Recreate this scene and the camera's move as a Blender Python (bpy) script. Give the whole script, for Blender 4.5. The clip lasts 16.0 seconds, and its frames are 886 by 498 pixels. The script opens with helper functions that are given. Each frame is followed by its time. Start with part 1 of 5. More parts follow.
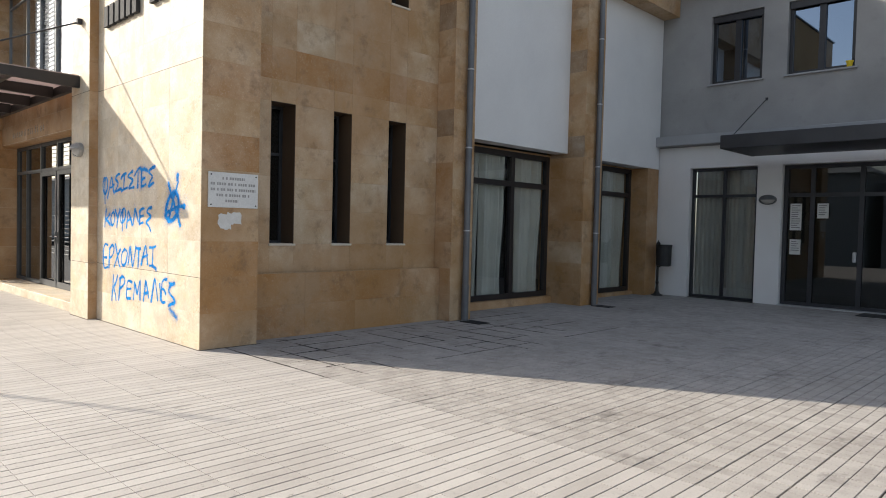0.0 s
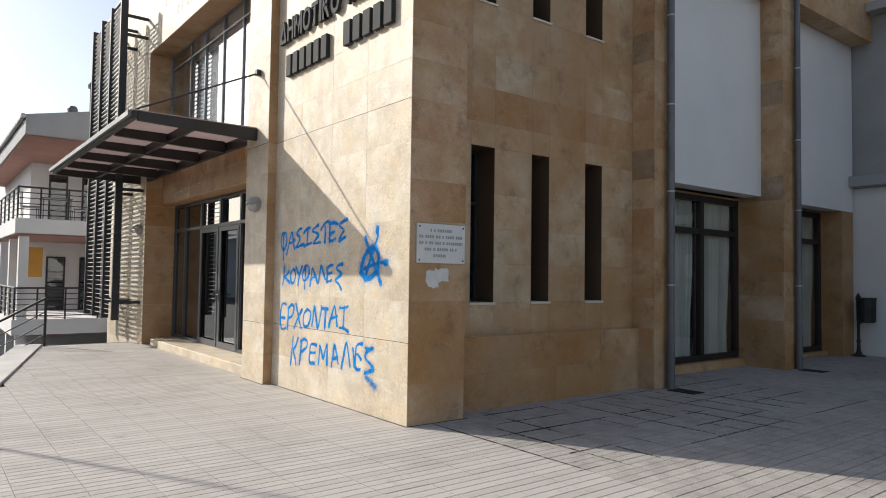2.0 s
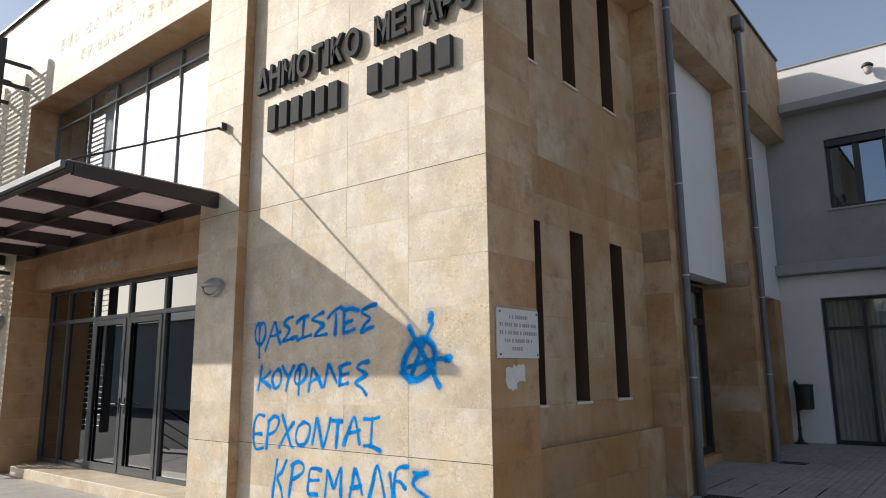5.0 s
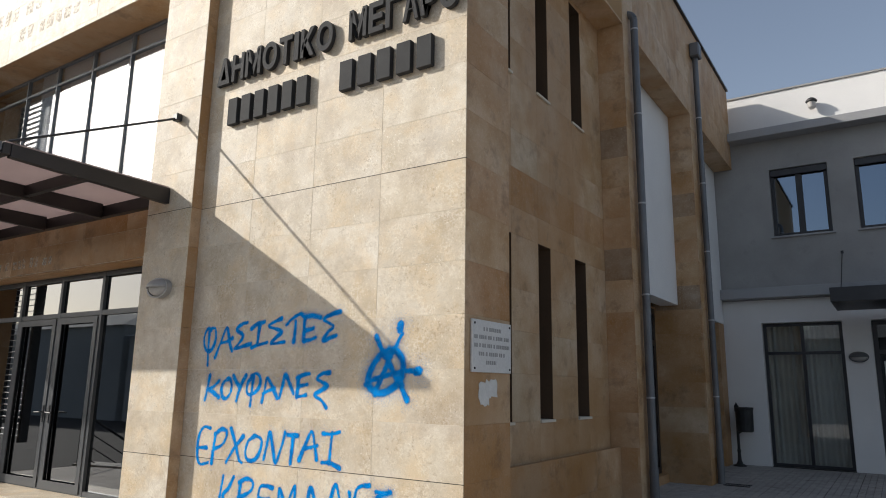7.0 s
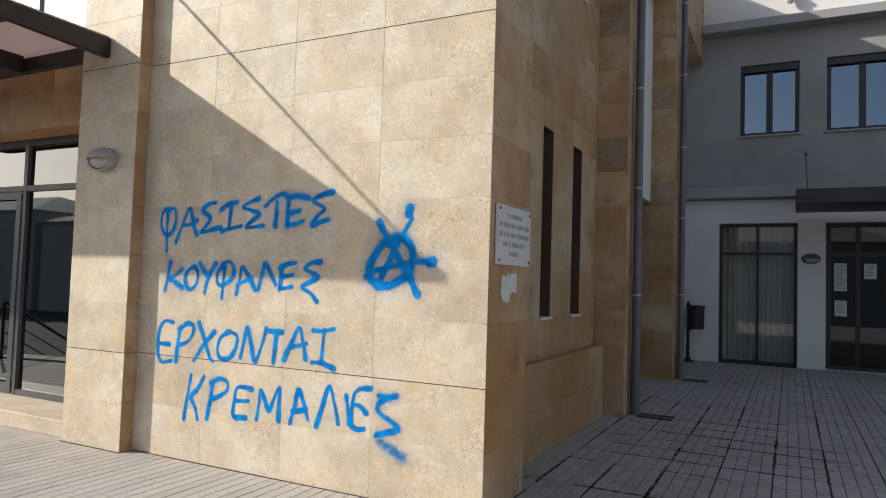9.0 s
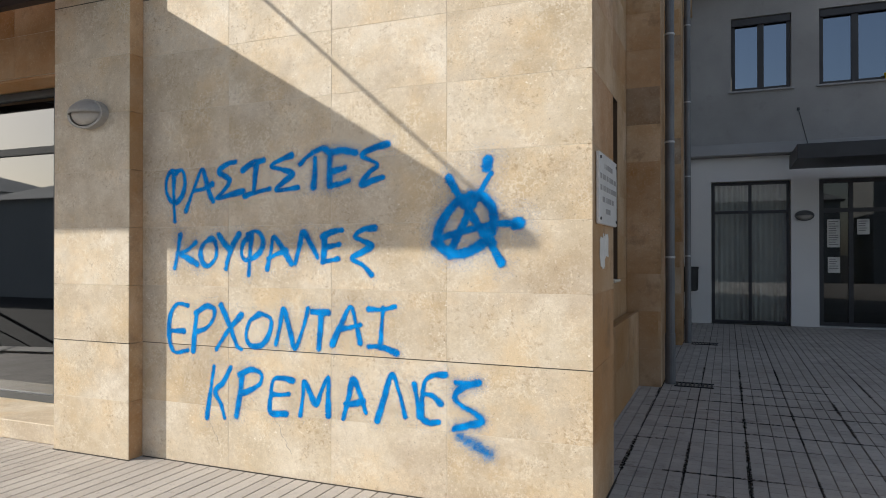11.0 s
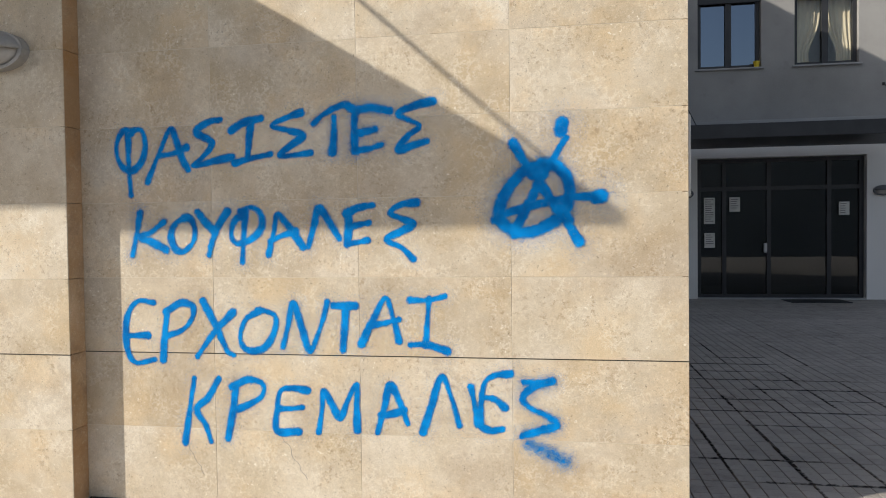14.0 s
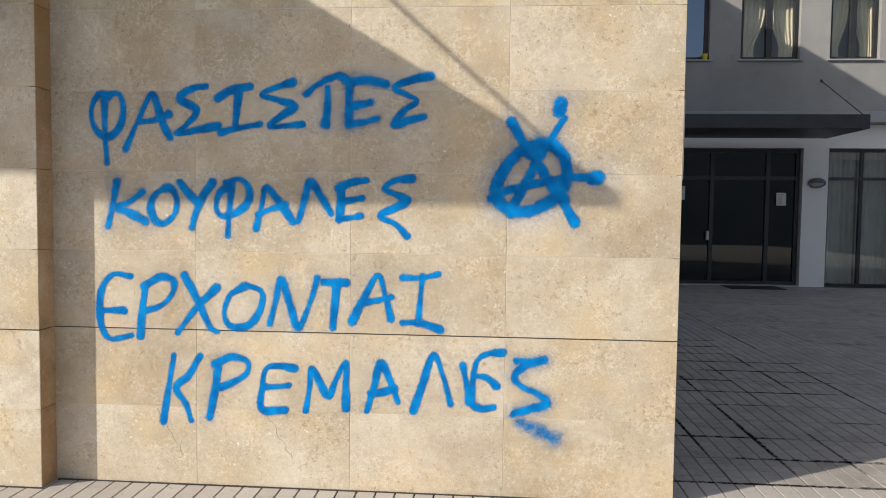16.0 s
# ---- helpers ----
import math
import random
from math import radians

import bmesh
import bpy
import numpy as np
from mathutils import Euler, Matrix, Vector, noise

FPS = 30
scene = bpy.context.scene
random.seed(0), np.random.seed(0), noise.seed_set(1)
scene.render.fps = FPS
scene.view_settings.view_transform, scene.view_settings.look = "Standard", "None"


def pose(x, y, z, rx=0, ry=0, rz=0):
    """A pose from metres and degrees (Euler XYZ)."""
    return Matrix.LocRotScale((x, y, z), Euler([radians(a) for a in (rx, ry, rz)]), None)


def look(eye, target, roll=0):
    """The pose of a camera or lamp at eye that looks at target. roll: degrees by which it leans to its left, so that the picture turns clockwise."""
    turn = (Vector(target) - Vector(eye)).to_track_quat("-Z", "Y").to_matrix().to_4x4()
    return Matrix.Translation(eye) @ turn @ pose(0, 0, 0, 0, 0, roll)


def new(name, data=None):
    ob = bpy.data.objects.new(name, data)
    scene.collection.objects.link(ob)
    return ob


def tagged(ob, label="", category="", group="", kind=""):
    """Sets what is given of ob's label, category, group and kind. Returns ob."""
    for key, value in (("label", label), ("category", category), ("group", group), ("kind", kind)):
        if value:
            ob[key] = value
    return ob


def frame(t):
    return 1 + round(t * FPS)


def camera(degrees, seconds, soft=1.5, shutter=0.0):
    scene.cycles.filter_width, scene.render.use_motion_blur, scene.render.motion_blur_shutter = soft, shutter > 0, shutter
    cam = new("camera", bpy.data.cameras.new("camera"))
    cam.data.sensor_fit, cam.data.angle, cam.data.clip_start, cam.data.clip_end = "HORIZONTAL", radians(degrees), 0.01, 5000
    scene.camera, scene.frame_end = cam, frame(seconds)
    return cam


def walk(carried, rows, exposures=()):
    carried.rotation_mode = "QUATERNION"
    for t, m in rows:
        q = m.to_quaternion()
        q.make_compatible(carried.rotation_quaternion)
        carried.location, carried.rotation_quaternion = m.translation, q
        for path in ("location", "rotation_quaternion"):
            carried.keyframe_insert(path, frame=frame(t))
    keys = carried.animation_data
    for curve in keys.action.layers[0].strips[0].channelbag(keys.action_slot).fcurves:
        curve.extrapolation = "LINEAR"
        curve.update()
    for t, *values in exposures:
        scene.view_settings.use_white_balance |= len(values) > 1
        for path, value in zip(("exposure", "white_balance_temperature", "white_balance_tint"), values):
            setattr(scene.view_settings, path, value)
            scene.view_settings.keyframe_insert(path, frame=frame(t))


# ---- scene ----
cam = camera(66.1, 16.0, 1.0)
PATH = [
    (0, (0.267, 0.241, 1.456), (-1.132, 1.669, 1.392), 1.4),
    (0.5, (-0.052, 0.183, 1.435), (-1.493, 1.567, 1.353), -1.5),
    (1, (-0.609, 0.089, 1.443), (-2.111, 1.409, 1.418), 1.0),
    (1.5, (-1.046, -0.067, 1.454), (-2.555, 1.245, 1.454), 0.1),
    (2, (-1.454, -0.095, 1.485), (-3.034, 1.129, 1.566), 0.8),
    (2.5, (-1.915, -0.369, 1.49), (-3.481, 0.871, 1.586), -1.6),
    (3, (-2.359, -0.409, 1.476), (-3.857, 0.902, 1.664), -1.8),
    (3.5, (-2.801, -0.501, 1.474), (-4.266, 0.847, 1.666), -0.5),
    (4, (-3.232, -0.533, 1.496), (-4.569, 0.946, 1.658), -0.4),
    (4.5, (-3.589, -0.552, 1.517), (-4.932, 0.911, 1.76), -0.3),
    (5, (-3.942, -0.629, 1.526), (-5.17, 0.91, 1.878), -0.6),
    (5.2, (-3.987, -0.557, 1.508), (-5.212, 0.974, 1.899), 0.0),
    (7.3, (-4.43, -0.577, 1.508), (-5.467, 1.092, 1.881), 1.9),
    (7.5, (-4.495, -0.535, 1.504), (-5.514, 1.155, 1.831), 2.3),
    (8, (-4.61, -0.358, 1.486), (-5.624, 1.34, 1.784), 0.4),
    (8.5, (-4.972, -0.302, 1.493), (-5.986, 1.408, 1.705), 0.2),
    (9, (-5.282, -0.231, 1.488), (-6.192, 1.548, 1.587), 1.8),
    (9.2, (-5.412, -0.168, 1.459), (-6.298, 1.624, 1.538), 0.5),
    (11.3, (-6.482, 0.1, 1.454), (-7.232, 1.955, 1.465), 0.2),
    (11.5, (-6.59, 0.111, 1.451), (-7.317, 1.975, 1.474), 0.1),
    (12, (-6.878, 0.114, 1.466), (-7.48, 2.022, 1.493), -2.2),
    (12.5, (-7.1, 0.206, 1.448), (-7.627, 2.135, 1.411), -0.6),
    (13, (-7.251, 0.291, 1.461), (-7.724, 2.234, 1.421), -0.4),
    (13.5, (-7.428, 0.339, 1.443), (-7.945, 2.27, 1.393), -0.4),
    (14, (-7.643, 0.366, 1.456), (-7.963, 2.34, 1.408), -0.7),
    (14.5, (-7.645, 0.361, 1.453), (-7.966, 2.333, 1.365), 1.6),
    (15, (-7.772, 0.388, 1.443), (-8.078, 2.363, 1.357), 0.6),
    (15.5, (-7.884, 0.392, 1.439), (-8.106, 2.377, 1.35), 0.0),
    (16, (-7.926, 0.363, 1.432), (-8.068, 2.356, 1.332), 0.7),
]
EXPOSURES = [
    (0.0, 0.64, 6620, 10), (1.0, 0.69, 6460, 10), (1.5, 0.68, 6360, 10), (2.0, 0.22, 6350, 10), (2.5, -0.1, 6300, 10), (3.0, -0.12, 6300, 10), (5.0, 0.09, 6260, 10), (7.5, -0.03, 6340, 10), (9.0, 0.06, 6450, 10), (12.0, 0.12, 6520, 10), (14.0, 0.06, 6600, 10), (16.0, 0.07, 6640, 10)]
walk(cam, [(t, look(eye, target, roll)) for t, eye, target, roll in PATH], EXPOSURES)

# ---- world, sun ----
SUN_WAY = Vector((1.81, 1.0, -1.085)).normalized()
world = bpy.data.worlds.new("sky")
scene.world = world
world.use_nodes = True
wn = world.node_tree
bg = wn.nodes["Background"]
sky = wn.nodes.new("ShaderNodeTexSky")
sky.sky_type, sky.sun_disc = "NISHITA", False
sky.sun_elevation = math.asin(-SUN_WAY.z)
sky.sun_rotation = math.atan2(-SUN_WAY.x, -SUN_WAY.y)
sky.air_density, sky.dust_density = 1.0, 1.5
haze = wn.nodes.new("ShaderNodeHueSaturation")
haze.inputs["Saturation"].default_value = 0.72
wn.links.new(sky.outputs[0], haze.inputs["Color"])
wn.links.new(haze.outputs[0], bg.inputs[0])
bg.inputs[1].default_value = 0.132
sun = new("sun", bpy.data.lights.new("sun", "SUN"))
sun.data.energy, sun.data.angle, sun.data.color = 4.4, radians(0.55), (1.0, 0.93, 0.82)
sun.matrix_world = look(-SUN_WAY * 40, (0, 0, 0))


# ---- materials ----
def node(nt, kind, **values):
    n = nt.nodes.new(kind)
    for key, v in values.items():
        n.inputs[key].default_value = v
    return n


def noise_node(nt, vec, scale, detail=4.0, rough=0.55):
    n = node(nt, "ShaderNodeTexNoise", Scale=scale, Detail=detail, Roughness=rough)
    nt.links.new(vec, n.inputs["Vector"])
    return n.outputs["Fac"]


def ramp(nt, fac, *stops):
    r = nt.nodes.new("ShaderNodeValToRGB")
    for k, (at, c) in enumerate(stops):
        e = r.color_ramp.elements[k] if k < 2 else r.color_ramp.elements.new(at)
        e.position, e.color = at, (c, c, c, 1) if isinstance(c, (int, float)) else (*c, 1)
    nt.links.new(fac, r.inputs[0])
    return r.outputs[0]


def mixed(nt, fac, a, b, mode="MIX"):
    m = nt.nodes.new("ShaderNodeMix")
    m.data_type, m.blend_type = "RGBA", mode
    for sock, v in ((m.inputs[0], fac), (m.inputs[6], a), (m.inputs[7], b)):
        if isinstance(v, (int, float)):
            sock.default_value = v
        elif isinstance(v, tuple):
            sock.default_value = (*v, 1)
        else:
            nt.links.new(v, sock)
    return m.outputs[2]


def start(name):
    m = bpy.data.materials.new(name)
    m.use_nodes = True
    nt = m.node_tree
    p = nt.nodes["Principled BSDF"]
    geo = nt.nodes.new("ShaderNodeNewGeometry")
    return m, nt, p, geo.outputs["Position"]


def bumped(nt, p, height, strength, dist):
    b = node(nt, "ShaderNodeBump", Strength=strength, Distance=dist)
    nt.links.new(height, b.inputs["Height"])
    nt.links.new(b.outputs[0], p.inputs["Normal"])


def surface(name, dark, light, rough=0.7, big=1.2, small=40.0, bump=0.3, dist=0.004, metal=0.0, stain=None):
    """Plain surface with broad stains and fine grain."""
    m, nt, p, pos = start(name)
    col = mixed(nt, ramp(nt, noise_node(nt, pos, big, 5), (0.3, 0), (0.7, 1)), dark, light)
    grain = noise_node(nt, pos, small, 3)
    col = mixed(nt, 0.18, col, ramp(nt, grain, (0.3, 0.35), (0.7, 1.0)), "MULTIPLY")
    if stain:
        col = mixed(nt, ramp(nt, noise_node(nt, pos, big * 2.7, 6, 0.7), (0.58, 0), (0.75, 0.6)), col, stain)
    nt.links.new(col, p.inputs["Base Color"])
    p.inputs["Roughness"].default_value, p.inputs["Metallic"].default_value = rough, metal
    if bump:
        bumped(nt, p, grain, bump, dist)
    return m


def stone(name, tones, pit=0.35, rough=0.6, cloud_scale=4.2, spot=0.42, weathered=False):
    """Travertine-like cladding: each slab takes its own tone, with clouds, veins and small pits."""
    m, nt, p, pos = start(name)
    info = nt.nodes.new("ShaderNodeObjectInfo")
    shift = node(nt, "ShaderNodeVectorMath")
    shift.operation = "MULTIPLY_ADD"
    comb = nt.nodes.new("ShaderNodeCombineXYZ")
    for k in range(3):
        nt.links.new(info.outputs["Random"], comb.inputs[k])
    nt.links.new(comb.outputs[0], shift.inputs[0])
    shift.inputs[1].default_value = (37, 53, 29)
    nt.links.new(pos, shift.inputs[2])
    vec = shift.outputs[0]
    n = len(tones)
    tone = ramp(nt, info.outputs["Random"], *[(k / (n - 1), c) for k, c in enumerate(tones)])
    cloud = noise_node(nt, vec, cloud_scale, 7, 0.66)
    col = mixed(nt, ramp(nt, cloud, (0.34, 0), (0.68, 1)), mixed(nt, 1.0, tone, (0.76, 0.71, 0.62), "MULTIPLY"), mixed(nt, 0.3, tone, (0.88, 0.82, 0.71)))
    spots = noise_node(nt, vec, 7, 9, 0.8)
    col = mixed(nt, ramp(nt, spots, (0.50, 0), (0.68, spot * 0.8)), col, (0.42, 0.29, 0.16))
    if not weathered:
        col = mixed(nt, ramp(nt, noise_node(nt, vec, 2.9, 5, 0.6), (0.48, 0), (0.66, 0.42)), col, (0.78, 0.57, 0.31))
        col = mixed(nt, ramp(nt, noise_node(nt, vec, 1.7, 4, 0.55), (0.52, 0), (0.68, 0.38)), col, (0.60, 0.54, 0.46))
    if not weathered:
        where = ramp(nt, noise_node(nt, vec, 5.5, 4, 0.6), (0.47, 0), (0.60, 1))
        line = ramp(nt, noise_node(nt, vec, 24, 3, 0.6), (0.45, 0), (0.48, 0.40), (0.52, 0.40), (0.55, 0))
        col = mixed(nt, mixed(nt, 1.0, where, line, "MULTIPLY"), col, (0.90, 0.84, 0.72))
        group = ramp(nt, noise_node(nt, vec, 3.3, 4, 0.6), (0.48, 0), (0.62, 1))
        clot = ramp(nt, noise_node(nt, vec, 34, 5, 0.7), (0.55, 0), (0.61, 0.55))
        col = mixed(nt, mixed(nt, 1.0, group, clot, "MULTIPLY"), col, (0.36, 0.25, 0.14))
        fleck = ramp(nt, noise_node(nt, vec, 55, 3, 0.6), (0.63, 0), (0.67, 0.75))
        spread = ramp(nt, noise_node(nt, vec, 4.1, 4, 0.6), (0.50, 0), (0.60, 1))
        col = mixed(nt, mixed(nt, 1.0, spread, fleck, "MULTIPLY"), col, (0.95, 0.90, 0.80))
        grime = ramp(nt, noise_node(nt, pos, 1.1, 9, 0.75), (0.50, 0), (0.62, 0.42))
        col = mixed(nt, grime, col, (0.40, 0.30, 0.20))
    spots2 = noise_node(nt, vec, 42, 6, 0.8)
    col = mixed(nt, ramp(nt, spots2, (0.55, 0), (0.64, spot * 1.3)), col, (0.84, 0.75, 0.58))
    dark = ramp(nt, noise_node(nt, vec, 60, 6, 0.8), (0.60, 0), (0.67, spot))
    if not weathered:
        dark = mixed(nt, 1.0, dark, ramp(nt, noise_node(nt, vec, 2.3, 5, 0.65), (0.44, 0.1), (0.60, 1)), "MULTIPLY")
    col = mixed(nt, dark, col, (0.33, 0.24, 0.14))
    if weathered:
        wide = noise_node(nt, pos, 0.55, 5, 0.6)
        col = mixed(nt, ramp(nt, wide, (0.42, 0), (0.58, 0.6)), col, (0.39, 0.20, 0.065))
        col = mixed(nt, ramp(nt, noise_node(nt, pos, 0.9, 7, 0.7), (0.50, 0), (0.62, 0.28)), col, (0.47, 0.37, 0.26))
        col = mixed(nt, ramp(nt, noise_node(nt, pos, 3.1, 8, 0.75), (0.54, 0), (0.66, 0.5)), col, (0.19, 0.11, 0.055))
    grain = noise_node(nt, vec, 190, 4, 0.7)
    col = mixed(nt, 0.38, col, ramp(nt, grain, (0.34, 0.5), (0.6, 1.0)), "MULTIPLY")
    pits = ramp(nt, noise_node(nt, vec, 75, 4, 0.7), (0.3, 0.0), (0.37, 1.0))
    col = mixed(nt, pit, col, mixed(nt, 1.0, col, pits, "MULTIPLY"))
    nt.links.new(col, p.inputs["Base Color"])
    p.inputs["Roughness"].default_value = rough
    h = mixed(nt, 0.5, pits, grain)
    bumped(nt, p, h, 0.55, 0.005)
    return m


def glass(name, tint, gloss=0.02, f0=0.05, gloss_tint=(0.95, 0.97, 1)):
    """Clear pane: see-through with a reflection that grows towards grazing angles."""
    m = bpy.data.materials.new(name)
    m.use_nodes = True
    nt = m.node_tree
    nt.nodes.clear()
    out = nt.nodes.new("ShaderNodeOutputMaterial")
    mix = nt.nodes.new("ShaderNodeMixShader")
    lw = node(nt, "ShaderNodeLayerWeight", Blend=0.5)
    pw = nt.nodes.new("ShaderNodeMath")
    pw.operation = "POWER"
    pw.inputs[1].default_value = 4.0
    nt.links.new(lw.outputs["Facing"], pw.inputs[0])
    ma = nt.nodes.new("ShaderNodeMath")
    ma.operation = "MULTIPLY_ADD"
    ma.inputs[1].default_value, ma.inputs[2].default_value = 1 - f0, f0
    nt.links.new(pw.outputs[0], ma.inputs[0])
    tr = node(nt, "ShaderNodeBsdfTransparent", Color=(*tint, 1))
    gl = node(nt, "ShaderNodeBsdfGlossy", Color=(*gloss_tint, 1), Roughness=gloss)
    nt.links.new(ma.outputs[0], mix.inputs[0])
    nt.links.new(tr.outputs[0], mix.inputs[1])
    nt.links.new(gl.outputs[0], mix.inputs[2])
    nt.links.new(mix.outputs[0], out.inputs[0])
    return m


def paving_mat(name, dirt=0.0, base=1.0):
    """Grey stone paving; dirt widens the stained share, base scales the slab tone."""
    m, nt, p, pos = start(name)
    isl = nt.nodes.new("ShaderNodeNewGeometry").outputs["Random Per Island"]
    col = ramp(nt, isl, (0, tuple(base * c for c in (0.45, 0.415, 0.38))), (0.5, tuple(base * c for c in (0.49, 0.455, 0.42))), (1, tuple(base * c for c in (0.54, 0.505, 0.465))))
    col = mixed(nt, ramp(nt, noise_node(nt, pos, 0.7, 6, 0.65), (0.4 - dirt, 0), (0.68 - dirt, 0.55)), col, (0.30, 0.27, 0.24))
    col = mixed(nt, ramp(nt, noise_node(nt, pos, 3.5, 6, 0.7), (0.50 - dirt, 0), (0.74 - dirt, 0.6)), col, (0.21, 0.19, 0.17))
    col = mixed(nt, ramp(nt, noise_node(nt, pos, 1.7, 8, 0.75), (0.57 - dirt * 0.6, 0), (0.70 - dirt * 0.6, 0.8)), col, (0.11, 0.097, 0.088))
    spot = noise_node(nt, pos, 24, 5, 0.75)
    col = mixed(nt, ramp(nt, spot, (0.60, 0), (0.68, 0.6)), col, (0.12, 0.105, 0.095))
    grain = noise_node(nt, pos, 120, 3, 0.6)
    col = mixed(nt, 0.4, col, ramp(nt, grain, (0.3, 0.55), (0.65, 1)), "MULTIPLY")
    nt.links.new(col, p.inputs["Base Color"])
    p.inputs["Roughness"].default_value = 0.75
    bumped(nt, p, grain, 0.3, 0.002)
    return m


def spray_mat(name):
    """Blue spray paint: the mesh carries how dense the paint lies; it breaks up into specks where it thins out."""
    m, nt, p, pos = start(name)
    dense = nt.nodes.new("ShaderNodeAttribute")
    dense.attribute_name = "dense"
    n2 = noise_node(nt, pos, 13, 4)
    fleck = ramp(nt, noise_node(nt, pos, 520, 1, 0.5), (0.30, 0.0), (0.70, 1.0))
    blot = ramp(nt, noise_node(nt, pos, 32, 4, 0.65), (0.3, 0.6), (0.7, 1.3))
    cover = nt.nodes.new("ShaderNodeMath")
    cover.operation = "MULTIPLY"
    nt.links.new(blot, cover.inputs[0])
    nt.links.new(dense.outputs["Fac"], cover.inputs[1])
    most = nt.nodes.new("ShaderNodeMath")
    most.operation = "POWER"
    nt.links.new(dense.outputs["Fac"], most.inputs[0])
    most.inputs[1].default_value = 3.0
    both = nt.nodes.new("ShaderNodeMath")
    both.operation = "MAXIMUM"
    nt.links.new(cover.outputs[0], both.inputs[0])
    nt.links.new(most.outputs[0], both.inputs[1])
    less = nt.nodes.new("ShaderNodeMath")
    less.operation = "LESS_THAN"
    nt.links.new(fleck, less.inputs[0])
    nt.links.new(both.outputs[0], less.inputs[1])
    col = mixed(nt, ramp(nt, n2, (0.35, 0), (0.65, 1)), (0.0, 0.145, 0.47), (0.0, 0.275, 0.74))
    nt.links.new(col, p.inputs["Base Color"])
    nt.links.new(less.outputs[0], p.inputs["Alpha"])
    p.inputs["Roughness"].default_value, p.inputs["Specular IOR Level"].default_value = 0.6, 0.06
    return m


def stain_mat(name, color, most):
    m, nt, p, pos = start(name)
    p.inputs["Base Color"].default_value = (*color, 1)
    a = ramp(nt, noise_node(nt, pos, 30, 5, 0.7), (0.42, 0.0), (0.66, most))
    nt.links.new(a, p.inputs["Alpha"])
    p.inputs["Roughness"].default_value = 0.8
    return m


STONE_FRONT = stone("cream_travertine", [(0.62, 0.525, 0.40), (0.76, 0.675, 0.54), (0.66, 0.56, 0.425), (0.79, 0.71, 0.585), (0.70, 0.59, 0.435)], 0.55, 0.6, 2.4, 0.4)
# browner travertine for faces out of the sun, with shade put into its tones
STONE_SIDE = stone("shaded_brown_travertine", [(0.56, 0.315, 0.12), (0.60, 0.375, 0.175), (0.52, 0.265, 0.082), (0.59, 0.345, 0.145)], 0.25, 0.6, 1.4, 0.25, True)
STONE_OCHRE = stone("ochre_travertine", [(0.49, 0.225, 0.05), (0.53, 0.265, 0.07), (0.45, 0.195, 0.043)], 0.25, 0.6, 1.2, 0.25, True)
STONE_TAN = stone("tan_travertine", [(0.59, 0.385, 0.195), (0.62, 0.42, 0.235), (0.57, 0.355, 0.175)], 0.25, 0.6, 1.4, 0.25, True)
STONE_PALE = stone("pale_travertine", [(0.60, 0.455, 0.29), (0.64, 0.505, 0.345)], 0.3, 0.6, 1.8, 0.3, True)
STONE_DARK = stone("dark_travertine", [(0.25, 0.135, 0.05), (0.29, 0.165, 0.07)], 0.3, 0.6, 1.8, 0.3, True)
GROUT = surface("grout", (0.66, 0.59, 0.48), (0.76, 0.69, 0.57), 0.9)
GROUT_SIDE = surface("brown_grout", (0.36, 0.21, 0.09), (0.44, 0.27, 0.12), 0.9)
# lining of the slit windows, far darker than the stone round them
REVEAL = surface("dark_brown_reveal", (0.075, 0.045, 0.025), (0.11, 0.068, 0.038), 0.7)
JOINT = surface("dark_joint_filler", (0.035, 0.028, 0.02), (0.06, 0.05, 0.04), 0.9)
WHITE = surface("white_render", (0.78, 0.765, 0.75), (0.86, 0.845, 0.825), 0.85, 0.8, 90, 0.15, 0.002)
GREY = surface("grey_render", (0.285, 0.282, 0.277), (0.395, 0.39, 0.383), 0.85, 0.8, 60, 0.3, 0.003, 0.0, (0.215, 0.21, 0.205))
GREY_LIGHT = surface("pale_grey_render", (0.34, 0.34, 0.35), (0.42, 0.42, 0.43), 0.8, 0.9, 70)
STEEL = surface("dark_painted_steel", (0.020, 0.021, 0.025), (0.035, 0.036, 0.042), 0.45, 3, 60, 0.05, 0.001)
STEEL_BROWN = surface("dark_brown_steel", (0.018, 0.014, 0.014), (0.03, 0.024, 0.023), 0.45, 3, 60, 0.05, 0.001)
ALU = surface("dark_grey_aluminium", (0.075, 0.082, 0.09), (0.10, 0.108, 0.116), 0.42, 3, 60, 0.03, 0.001, 0.3)
ALU_MID = surface("grey_aluminium", (0.20, 0.21, 0.22), (0.27, 0.28, 0.29), 0.42, 3, 60, 0.03, 0.001, 0.3)
ALU_PALE = surface("pale_aluminium", (0.45, 0.46, 0.47), (0.56, 0.56, 0.57), 0.4, 3, 60, 0.03, 0.001, 0.4)
ZINC = surface("grey_zinc_pipe", (0.12, 0.125, 0.135), (0.19, 0.195, 0.205), 0.5, 2, 50, 0.1, 0.001, 0.4)
IRON = surface("black_cast_iron", (0.012, 0.012, 0.013), (0.03, 0.03, 0.03), 0.55, 5, 80, 0.2, 0.002)
CURTAIN = surface("beige_curtain_cloth", (0.52, 0.50, 0.44), (0.64, 0.62, 0.55), 0.95, 2, 200, 0.2, 0.001)
CREAM_CURTAIN = surface("cream_curtain_cloth", (0.62, 0.52, 0.36), (0.74, 0.65, 0.48), 0.95, 2, 200, 0.2, 0.001)
PLAQUE = surface("white_marble", (0.66, 0.65, 0.63), (0.76, 0.75, 0.73), 0.35, 3, 50, 0.05, 0.001)
